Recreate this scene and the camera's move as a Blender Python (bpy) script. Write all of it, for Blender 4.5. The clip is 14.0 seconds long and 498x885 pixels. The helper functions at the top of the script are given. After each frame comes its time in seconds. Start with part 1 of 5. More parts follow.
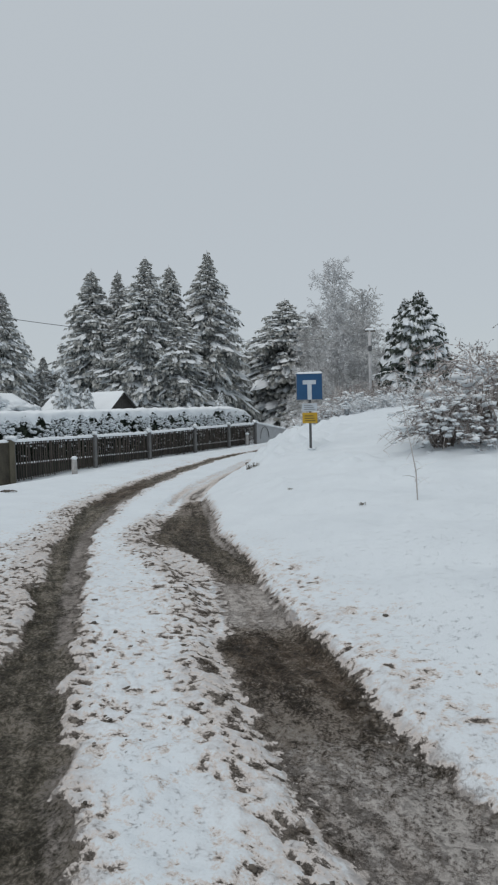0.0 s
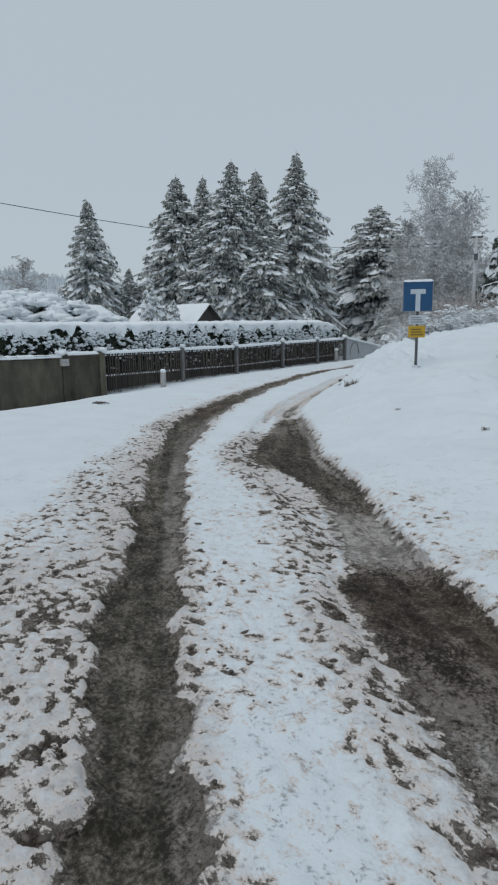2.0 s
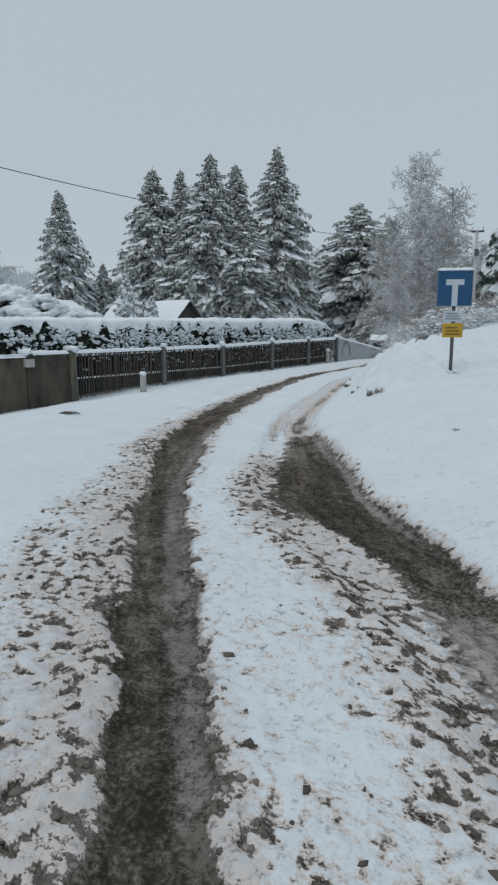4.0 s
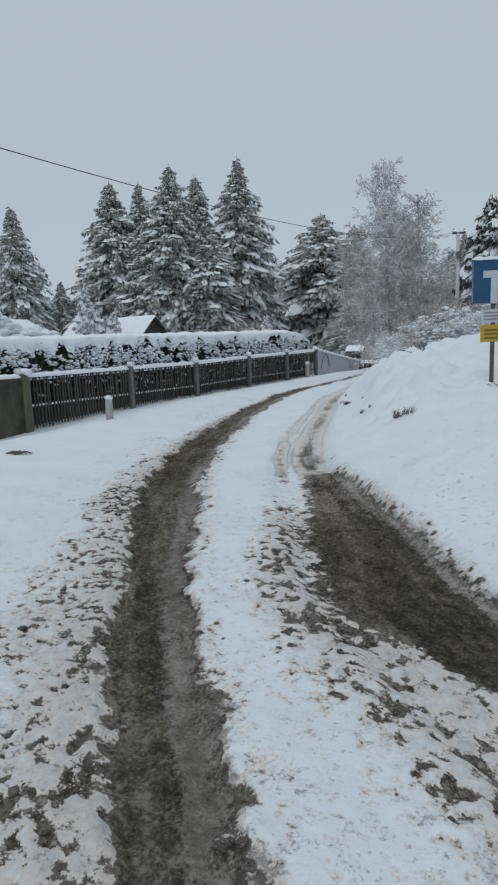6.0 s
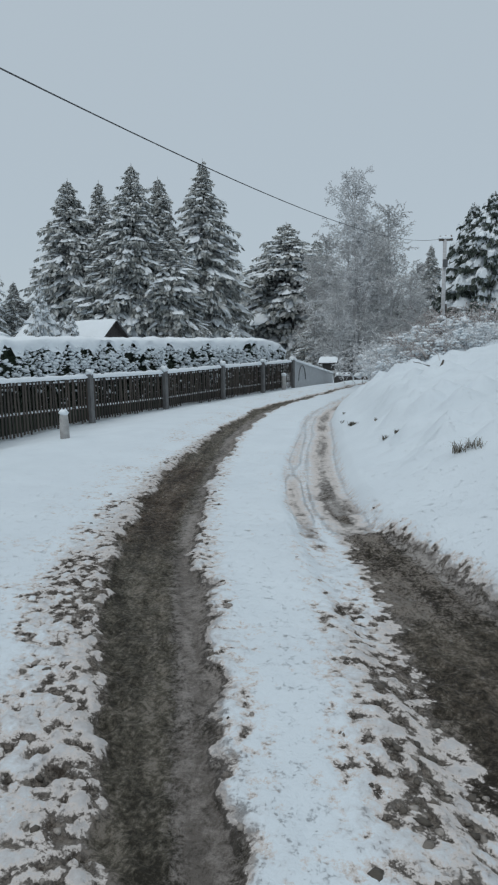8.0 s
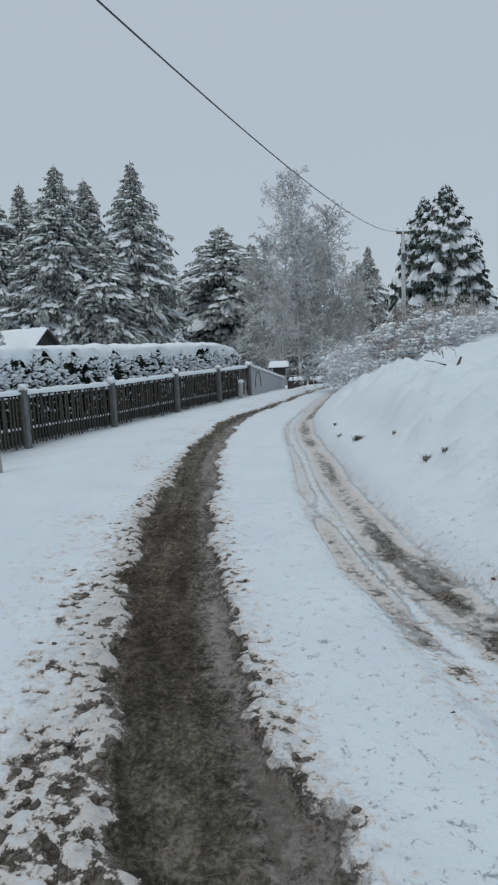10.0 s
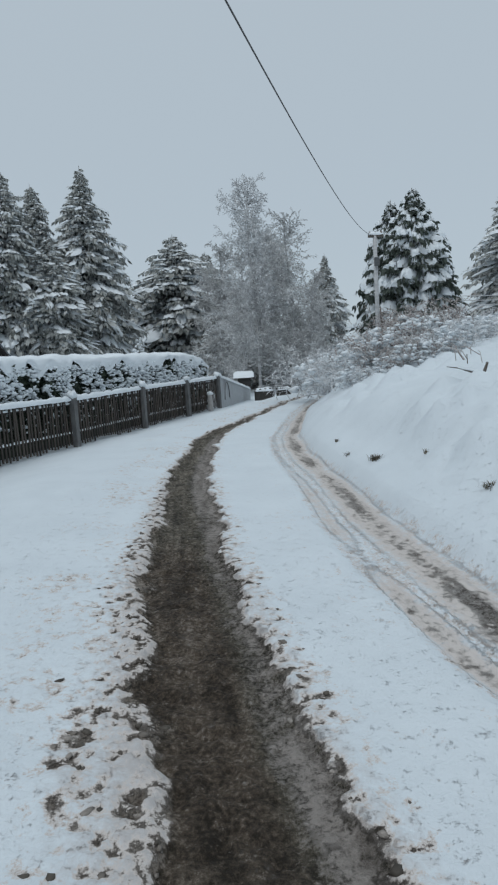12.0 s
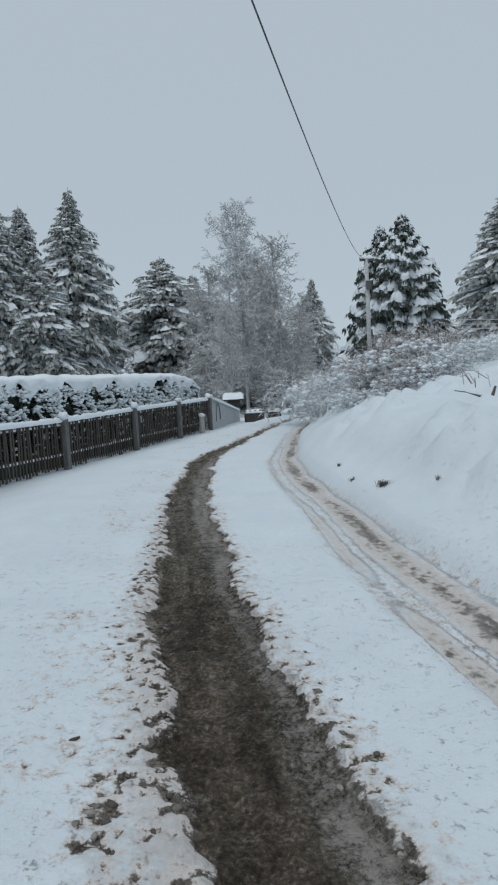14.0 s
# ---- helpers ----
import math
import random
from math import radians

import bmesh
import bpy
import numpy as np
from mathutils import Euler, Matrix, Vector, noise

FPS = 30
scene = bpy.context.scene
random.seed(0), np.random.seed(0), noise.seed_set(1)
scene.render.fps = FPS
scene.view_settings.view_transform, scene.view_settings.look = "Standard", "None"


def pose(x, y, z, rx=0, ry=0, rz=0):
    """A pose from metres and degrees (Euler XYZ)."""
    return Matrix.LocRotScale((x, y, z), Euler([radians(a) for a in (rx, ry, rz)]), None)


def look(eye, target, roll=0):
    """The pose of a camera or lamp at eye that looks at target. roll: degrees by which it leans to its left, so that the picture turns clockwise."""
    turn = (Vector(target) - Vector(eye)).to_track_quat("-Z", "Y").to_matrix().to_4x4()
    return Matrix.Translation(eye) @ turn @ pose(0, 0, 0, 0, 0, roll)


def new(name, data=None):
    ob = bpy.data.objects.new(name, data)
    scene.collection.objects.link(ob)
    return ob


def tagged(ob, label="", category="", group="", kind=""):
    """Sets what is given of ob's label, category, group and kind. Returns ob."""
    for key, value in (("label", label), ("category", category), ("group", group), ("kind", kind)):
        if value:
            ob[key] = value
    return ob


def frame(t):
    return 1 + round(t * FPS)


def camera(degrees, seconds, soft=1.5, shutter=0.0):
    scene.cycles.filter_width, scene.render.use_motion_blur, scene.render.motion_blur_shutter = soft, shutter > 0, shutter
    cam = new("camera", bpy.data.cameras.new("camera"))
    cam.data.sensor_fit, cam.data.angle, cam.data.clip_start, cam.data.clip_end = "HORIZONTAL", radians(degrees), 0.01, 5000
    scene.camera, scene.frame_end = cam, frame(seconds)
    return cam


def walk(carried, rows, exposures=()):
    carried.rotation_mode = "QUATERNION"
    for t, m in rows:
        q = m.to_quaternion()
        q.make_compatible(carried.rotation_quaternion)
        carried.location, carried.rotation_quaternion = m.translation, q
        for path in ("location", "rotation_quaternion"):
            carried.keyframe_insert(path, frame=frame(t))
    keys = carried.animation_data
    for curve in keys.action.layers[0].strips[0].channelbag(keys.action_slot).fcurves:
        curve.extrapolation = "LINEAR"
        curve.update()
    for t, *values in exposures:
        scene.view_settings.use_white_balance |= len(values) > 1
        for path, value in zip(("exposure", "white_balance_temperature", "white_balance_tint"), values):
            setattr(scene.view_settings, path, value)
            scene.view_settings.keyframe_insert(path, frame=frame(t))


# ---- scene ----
cam = camera(45.0, 14.0, soft=2.2)
PATH = [
    (0, (4.584, 0.963, 1.685), (4.062, 2.892, 1.603), -1.4),
    (0.5, (4.563, 1.016, 1.665), (3.948, 2.908, 1.468), -1.0),
    (1, (4.547, 1.052, 1.653), (3.829, 2.895, 1.36), -0.7),
    (1.5, (4.391, 1.181, 1.639), (3.622, 2.996, 1.299), -1.0),
    (2, (4.066, 1.509, 1.628), (3.299, 3.323, 1.275), -0.7),
    (2.5, (3.748, 2.01, 1.632), (2.97, 3.816, 1.263), -0.8),
    (3, (3.437, 2.481, 1.623), (2.684, 4.295, 1.243), -0.5),
    (5.5, (1.829, 4.835, 1.574), (1.217, 6.716, 1.275), -1.6),
    (6, (1.584, 5.325, 1.564), (0.996, 7.212, 1.256), -2.2),
    (6.5, (1.308, 5.827, 1.56), (0.802, 7.739, 1.262), -0.4),
    (7, (1.048, 6.409, 1.549), (0.552, 8.326, 1.269), -0.6),
    (7.5, (0.733, 6.895, 1.549), (0.252, 8.816, 1.269), -0.7),
    (10, (-0.797, 9.375, 1.529), (-1.041, 11.342, 1.265), -2.9),
    (10.5, (-1.006, 9.842, 1.514), (-1.198, 11.816, 1.258), -3.3),
    (11, (-1.219, 10.142, 1.508), (-1.356, 12.121, 1.255), -2.9),
    (11.5, (-1.405, 10.42, 1.535), (-1.497, 12.403, 1.29), -2.9),
    (12, (-1.556, 10.752, 1.541), (-1.646, 12.735, 1.304), -3.7),
    (12.5, (-1.728, 10.907, 1.566), (-1.804, 12.892, 1.336), -4.0),
    (13, (-1.804, 10.992, 1.574), (-1.863, 12.98, 1.363), -4.1),
    (13.5, (-1.818, 11.009, 1.577), (-1.866, 13.0, 1.391), -3.9),
    (14, (-1.819, 11.008, 1.574), (-1.853, 13.001, 1.403), -3.3),
]
WHITE_BALANCE = [(0, 0.05, 7050, 13), (0.5, 0.04, 6950, 12), (1.0, 0.0, 6680, 10), (3.0, 0.0, 6720, 11), (5.5, 0.0, 6640, 9), (14.0, 0.0, 6560, 9)]
walk(cam, [(t, look(eye, target, roll)) for t, eye, target, roll in PATH], WHITE_BALANCE)

# ---- light ----
SUN_ELEVATION, SUN_TURN = 58.0, -35.0
world = bpy.data.worlds.new("overcast_sky")
scene.world = world
world.use_nodes = True
wt = world.node_tree
wt.nodes.clear()
w_out = wt.nodes.new("ShaderNodeOutputWorld")
w_add = wt.nodes.new("ShaderNodeAddShader")
w_sky = wt.nodes.new("ShaderNodeTexSky")
w_sky.sky_type, w_sky.sun_disc = "NISHITA", False
w_sky.sun_elevation, w_sky.sun_rotation = radians(SUN_ELEVATION), radians(180 - SUN_TURN)
w_blue = wt.nodes.new("ShaderNodeBackground")
w_blue.inputs[1].default_value = 0.012
w_cloud = wt.nodes.new("ShaderNodeBackground")
w_cloud.inputs[1].default_value = 1.0
w_co = wt.nodes.new("ShaderNodeTexCoord")
w_sep = wt.nodes.new("ShaderNodeSeparateXYZ")
w_ramp = wt.nodes.new("ShaderNodeValToRGB")
w_ramp.color_ramp.elements[0].position = 0.0
w_ramp.color_ramp.elements[0].color = (0.405, 0.475, 0.535, 1)
w_ramp.color_ramp.elements[1].position = 1.0
w_ramp.color_ramp.elements[1].color = (0.60, 0.682, 0.735, 1)
mid = w_ramp.color_ramp.elements.new(0.55)
mid.color = (0.42, 0.49, 0.55, 1)
wt.links.new(w_co.outputs["Generated"], w_sep.inputs[0])
wt.links.new(w_sep.outputs[2], w_ramp.inputs[0])
wt.links.new(w_ramp.outputs[0], w_cloud.inputs[0])
wt.links.new(w_sky.outputs[0], w_blue.inputs[0])
wt.links.new(w_blue.outputs[0], w_add.inputs[0])
wt.links.new(w_cloud.outputs[0], w_add.inputs[1])
wt.links.new(w_add.outputs[0], w_out.inputs[0])

sun = new("sun", bpy.data.lights.new("sun", "SUN"))
sun.data.energy, sun.data.angle, sun.data.color = 0.6, radians(45), (1.0, 0.985, 0.97)
sun.matrix_world = pose(0, 0, 50, 90 - SUN_ELEVATION, 0, SUN_TURN)

# ---- materials ----


class Nodes:
    """A short hand for one material's node tree."""

    def __init__(self, name, rough=0.7, metal=0.0):
        self.mat = bpy.data.materials.new(name)
        self.mat.use_nodes = True
        self.t = self.mat.node_tree
        self.bsdf = self.t.nodes["Principled BSDF"]
        self.bsdf.inputs["Roughness"].default_value = rough
        self.bsdf.inputs["Metallic"].default_value = metal
        self.co = self.t.nodes.new("ShaderNodeTexCoord")

    def put(self, value, socket):
        if hasattr(value, "links"):
            self.t.links.new(value, socket)
        else:
            socket.default_value = value

    def noise(self, scale, detail=4, rough=0.55, stretch=None, where="Object"):
        n = self.t.nodes.new("ShaderNodeTexNoise")
        n.inputs["Scale"].default_value, n.inputs["Detail"].default_value, n.inputs["Roughness"].default_value = scale, detail, rough
        source = self.co.outputs[where]
        if stretch:
            m = self.t.nodes.new("ShaderNodeMapping")
            m.inputs["Scale"].default_value = stretch
            self.t.links.new(source, m.inputs[0])
            source = m.outputs[0]
        self.t.links.new(source, n.inputs["Vector"])
        return n.outputs["Fac"]

    def cells(self, scale, warp=0.03):
        """Distance to the nearest of many scattered points."""
        v = self.t.nodes.new("ShaderNodeTexVoronoi")
        v.inputs["Scale"].default_value = scale
        n = self.t.nodes.new("ShaderNodeTexNoise")
        n.inputs["Scale"].default_value = scale * 0.8
        self.t.links.new(self.co.outputs["Object"], n.inputs["Vector"])
        m = self.t.nodes.new("ShaderNodeVectorMath")
        m.operation = "MULTIPLY_ADD"
        self.t.links.new(n.outputs["Color"], m.inputs[0])
        m.inputs[1].default_value = (warp, warp, warp)
        self.t.links.new(self.co.outputs["Object"], m.inputs[2])
        self.t.links.new(m.outputs[0], v.inputs["Vector"])
        return v.outputs["Distance"]

    def ramp(self, fac, *stops):
        n = self.t.nodes.new("ShaderNodeValToRGB")
        e = n.color_ramp.elements
        while len(e) < len(stops):
            e.new(0.5)
        for el, (p, c) in zip(e, stops):
            el.position = p
            el.color = (c, c, c, 1) if isinstance(c, (int, float)) else (*c, 1)
        self.put(fac, n.inputs[0])
        return n.outputs[0]

    def mix(self, fac, a, b, how="MIX"):
        n = self.t.nodes.new("ShaderNodeMixRGB")
        n.blend_type = how
        for v, s in ((fac, n.inputs[0]), (a, n.inputs[1]), (b, n.inputs[2])):
            self.put((*v, 1) if isinstance(v, tuple) else v, s)
        return n.outputs[0]

    def math(self, how, a, b=0.0, c=0.0):
        n = self.t.nodes.new("ShaderNodeMath")
        n.operation = how
        for v, s in zip((a, b, c), n.inputs):
            self.put(v, s)
        return n.outputs[0]

    def attr(self, name):
        n = self.t.nodes.new("ShaderNodeAttribute")
        n.attribute_name = name
        return n.outputs["Fac"]

    def smooth(self, v, lo, hi):
        n = self.t.nodes.new("ShaderNodeMapRange")
        n.interpolation_type = "SMOOTHSTEP"
        self.put(v, n.inputs[0])
        n.inputs[1].default_value, n.inputs[2].default_value = lo, hi
        return n.outputs[0]

    def island(self):
        return self.t.nodes.new("ShaderNodeNewGeometry").outputs["Random Per Island"]

    def thing(self):
        return self.t.nodes.new("ShaderNodeObjectInfo").outputs["Random"]

    def bump(self, height, strength=0.4, distance=0.02):
        n = self.t.nodes.new("ShaderNodeBump")
        n.inputs["Strength"].default_value, n.inputs["Distance"].default_value = strength, distance
        self.put(height, n.inputs["Height"])
        self.t.links.new(n.outputs[0], self.bsdf.inputs["Normal"])

    def done(self, colour, rough=None):
        self.put((*colour, 1) if isinstance(colour, tuple) else colour, self.bsdf.inputs["Base Color"])
        if rough is not None:
            self.put(rough, self.bsdf.inputs["Roughness"])
        return self.mat


def make_snow(name, tone=(0.81, 0.856, 0.89)):
    n = Nodes(name, 0.65)
    big, fine = n.noise(1.3, 3), n.noise(38, 5)
    c = n.mix(n.ramp(big, (0.3, 0.0), (0.75, 1.0)), tuple(v * 0.94 for v in tone), tone)
    n.bump(n.math("ADD", n.math("MULTIPLY", fine, 0.6), n.noise(9, 3)), 0.35, 0.02)
    return n.done(c)


def make_grain(name, dark, light, scale=6, stretch=(1, 1, 1), rough=0.75, bump=0.3, fine=60, per_thing=0.0):
    n = Nodes(name, rough)
    a, b = n.noise(scale, 5, 0.6, stretch), n.noise(fine, 3, 0.6, stretch)
    f = n.math("ADD", n.math("MULTIPLY", a, 0.7), n.math("MULTIPLY", b, 0.3))
    if per_thing:
        f = n.math("ADD", f, n.math("MULTIPLY", n.math("SUBTRACT", n.thing(), 0.5), per_thing))
    n.bump(b, bump, 0.01)
    return n.done(n.ramp(f, (0.3, dark), (0.7, light)))


def make_leafy(name, dark, light, rough=0.7):
    n = Nodes(name, rough)
    return n.done(n.ramp(n.math("ADD", n.math("MULTIPLY", n.island(), 0.6), n.math("MULTIPLY", n.noise(0.9, 2), 0.4)), (0.2, dark), (0.8, light)))


def make_ground():
    n = Nodes("snowy_ground", 0.75)
    n.bsdf.inputs["Specular IOR Level"].default_value = 0.2
    soil, wet, slush, brown, drawn = n.attr("soil"), n.attr("wet"), n.attr("slush"), n.attr("brown"), n.attr("streak")
    grit, fine, mid_n, big = n.noise(170, 3, 0.65), n.noise(55, 5, 0.65), n.noise(15, 4, 0.6), n.noise(1.4, 4, 0.55)
    gap = n.cells(34, 0.02)

    def centred(v, k):
        return n.math("MULTIPLY", n.math("SUBTRACT", v, 0.5), k)

    # snow with faint large stains and small greyer patches where it is packed
    snow = n.mix(n.ramp(big, (0.3, 0.0), (0.7, 1.0)), (0.66, 0.716, 0.758), (0.706, 0.763, 0.803))
    snow = n.mix(n.ramp(mid_n, (0.52, 0.0), (0.72, 0.22)), snow, (0.65, 0.705, 0.745))
    # meltwater and thrown slush have soaked the lumps beside the ruts
    soak = n.math("MULTIPLY", n.smooth(n.math("ADD", n.attr("stain"), n.math("ADD", centred(mid_n, 0.9), centred(fine, 0.5))), 0.12, 0.8), 0.85)
    snow = n.mix(soak, snow, (0.47, 0.435, 0.42))
    # earth: wet olive clods, redder where the verge was torn up, paler where it dried into the slush
    lie = n.math("ADD", n.math("ADD", centred(fine, 1.9), centred(grit, 0.9)), n.math("ADD", centred(mid_n, 0.9), n.math("ADD", centred(drawn, 0.8), n.math("ADD", centred(gap, -0.5), centred(n.noise(4.5, 3, 0.6), 1.1)))))
    grain = n.ramp(n.math("ADD", lie, 0.5), (0.1, 0.0), (0.5, 0.4), (0.9, 1.0))
    olive = n.mix(grain, (0.055, 0.048, 0.036), (0.3, 0.267, 0.212))
    red = n.mix(grain, (0.04, 0.031, 0.0232), (0.222, 0.172, 0.13))
    dark = n.mix(brown, olive, red)
    pale = n.mix(n.ramp(n.math("ADD", lie, 0.5), (0.15, 0.0), (0.8, 1.0)), (0.115, 0.092, 0.073), (0.44, 0.385, 0.335))
    earth = n.mix(n.smooth(n.math("ADD", wet, n.math("MULTIPLY", lie, -0.75)), 0.3, 0.85), pale, dark)
    # pressed grey slush
    tone = n.math("ADD", n.math("ADD", centred(drawn, 1.1), centred(fine, 1.3)), n.math("ADD", centred(mid_n, 1.2), n.math("ADD", centred(grit, 0.8), 0.5)))
    grey = n.mix(n.ramp(tone, (0.2, 0.0), (0.8, 1.0)), (0.175, 0.153, 0.136), (0.365, 0.329, 0.302))
    tan = n.mix(n.ramp(tone, (0.2, 0.0), (0.8, 1.0)), (0.31, 0.277, 0.252), (0.605, 0.568, 0.54))
    grey = n.mix(brown, grey, tan)
    f_slush = n.smooth(n.math("ADD", slush, n.math("ADD", centred(fine, 1.5), n.math("ADD", centred(mid_n, 1.4), centred(grit, 0.7)))), 0.18, 0.82)
    earth = n.mix(f_slush, earth, grey)
    # how the dirt breaks up over the lumps of snow
    v = n.math("ADD", soil, n.math("MULTIPLY", n.math("ADD", centred(fine, 1.25), n.math("ADD", centred(grit, 0.6), centred(n.noise(27, 3, 0.6), 0.9))), n.math("MULTIPLY", n.smooth(soil, 0.0, 0.25), n.math("MULTIPLY_ADD", slush, -0.6, 1.0))))
    stained = n.mix(n.smooth(v, 0.12, 0.48), snow, (0.62, 0.57, 0.54))
    c = n.mix(n.smooth(v, 0.4, 0.68), stained, n.mix(f_slush, n.mix(grain, (0.13, 0.11, 0.093), (0.5, 0.452, 0.412)), grey))
    full = n.smooth(v, 0.58, 0.92)
    c = n.mix(full, c, earth)
    rough = n.math("SUBTRACT", 0.8, n.math("MULTIPLY", n.math("MULTIPLY", full, wet), n.math("MULTIPLY", mid_n, 0.4)))
    clods = n.math("MULTIPLY", n.math("ADD", n.math("MULTIPLY", gap, -0.7), n.math("MULTIPLY", grit, 0.9)), n.math("MULTIPLY", full, n.math("SUBTRACT", 1.0, n.math("MULTIPLY", f_slush, 0.75))))
    n.bump(n.math("ADD", n.math("MULTIPLY", n.math("ADD", n.math("MULTIPLY", fine, 0.7), n.math("MULTIPLY", mid_n, 0.8)), n.math("MULTIPLY_ADD", full, 0.74, 0.26)), n.math("ADD", clods, n.math("MULTIPLY", n.math("MULTIPLY", drawn, f_slush), 0.5))), 1.0, 0.035)
    return n.done(c, rough)


def make_clods():
    n = Nodes("dirty_slush", 0.65)
    c = n.ramp(n.island(), (0.0, (0.045, 0.038, 0.03)), (0.5, (0.11, 0.093, 0.076)), (0.8, (0.21, 0.184, 0.16)), (1.0, (0.38, 0.345, 0.315)))
    fine = n.noise(70, 4)
    c = n.mix(n.ramp(fine, (0.42, 0.35), (0.62, 0.0)), c, (0.08, 0.068, 0.055))
    n.bump(fine, 0.5, 0.01)
    return n.done(c)


SNOW = make_snow("snow")
GROUND = make_ground()
CLODS = make_clods()
NEEDLES = make_leafy("spruce_needles", (0.025, 0.038, 0.03), (0.075, 0.092, 0.075))
# frosted needles, lightened further so the colour holds the far trees' snowfall haze
FROST_HAZE_NEEDLES = make_leafy("frosted_hazed_spruce_needles", (0.125, 0.132, 0.12), (0.63, 0.638, 0.62))
HEDGE_LEAF = make_leafy("hedge_leaves", (0.010, 0.022, 0.013), (0.05, 0.066, 0.042), 0.5)
BARK = make_grain("bark", (0.05, 0.042, 0.035), (0.15, 0.13, 0.11), 5, (6, 6, 1))
BIRCH_BARK = make_grain("birch_bark", (0.22, 0.22, 0.225), (0.6, 0.6, 0.6), 3, (1, 1, 4))
FROST = make_leafy("frosted_twigs", (0.42, 0.42, 0.425), (0.84, 0.85, 0.865))
FROST_DIM = make_leafy("thin_frosted_twigs", (0.34, 0.337, 0.335), (0.74, 0.742, 0.745))
RUSSET = make_leafy("russet_frosted_stems", (0.16, 0.125, 0.11), (0.64, 0.61, 0.6))
STEM = make_leafy("dark_stems", (0.05, 0.04, 0.034), (0.17, 0.14, 0.12))
GRASS = make_leafy("withered_grass", (0.06, 0.05, 0.035), (0.22, 0.19, 0.14))
PICKET = make_grain("dark_picket_wood", (0.017, 0.013, 0.0105), (0.078, 0.061, 0.05), 4, (8, 8, 1), 0.6, 0.4, 40, 0.35)
POST = make_grain("weathered_post", (0.075, 0.075, 0.075), (0.2, 0.2, 0.2), 5, (3, 3, 1))
STONE = make_grain("pale_stone", (0.26, 0.25, 0.24), (0.5, 0.49, 0.48), 8)
CONCRETE = make_grain("stained_concrete", (0.026, 0.022, 0.018), (0.145, 0.13, 0.092), 1.5, (1.6, 1.6, 0.7), 0.85, 0.5, 45, 0.35)
BOARDS = make_grain("dark_boards", (0.02, 0.018, 0.017), (0.07, 0.063, 0.058), 5, (1, 8, 1))
GREY_WOOD = make_grain("frosted_grey_boards", (0.28, 0.29, 0.3), (0.58, 0.6, 0.62), 4, (8, 8, 1.2))
STEEL = make_grain("galvanised_post", (0.05, 0.052, 0.055), (0.13, 0.135, 0.14), 9, (1, 1, 3), 0.45)
BLUE = make_grain("blue_sign_face", (0.002, 0.058, 0.15), (0.004, 0.074, 0.185), 5, (1, 1, 1), 0.4, 0.05)
WHITE = make_grain("white_sign_face", (0.42, 0.47, 0.52), (0.56, 0.61, 0.66), 7, (1, 1, 1), 0.45, 0.05)
YELLOW = make_grain("yellow_plate", (0.42, 0.25, 0.012), (0.58, 0.36, 0.03), 6, (1, 1, 1), 0.45, 0.05)
INK = make_grain("faded_print", (0.10, 0.075, 0.02), (0.19, 0.14, 0.04), 9)
GREY_INK = make_grain("grey_print", (0.2, 0.21, 0.22), (0.3, 0.31, 0.33), 9)
PORCELAIN = make_grain("insulator", (0.16, 0.13, 0.11), (0.3, 0.26, 0.23), 10, rough=0.3)
CABLE = make_grain("dark_cable", (0.035, 0.036, 0.038), (0.09, 0.092, 0.096), 20)
POLE_GREY = make_grain("grey_concrete_pole", (0.36, 0.36, 0.365), (0.6, 0.6, 0.61), 4, (1, 1, 3))


def make_hazed_wood(name, dark, light):
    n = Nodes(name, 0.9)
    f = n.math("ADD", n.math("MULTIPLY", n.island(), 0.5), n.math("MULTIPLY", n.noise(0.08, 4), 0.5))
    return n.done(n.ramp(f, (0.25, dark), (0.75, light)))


# distance haze is mixed into this pale blue-grey, for hills and conifers alike
HAZED_WOOD = make_hazed_wood("far_hazed_wood", (0.5, 0.545, 0.58), (0.62, 0.67, 0.71))

# ---- helpers of this scene ----


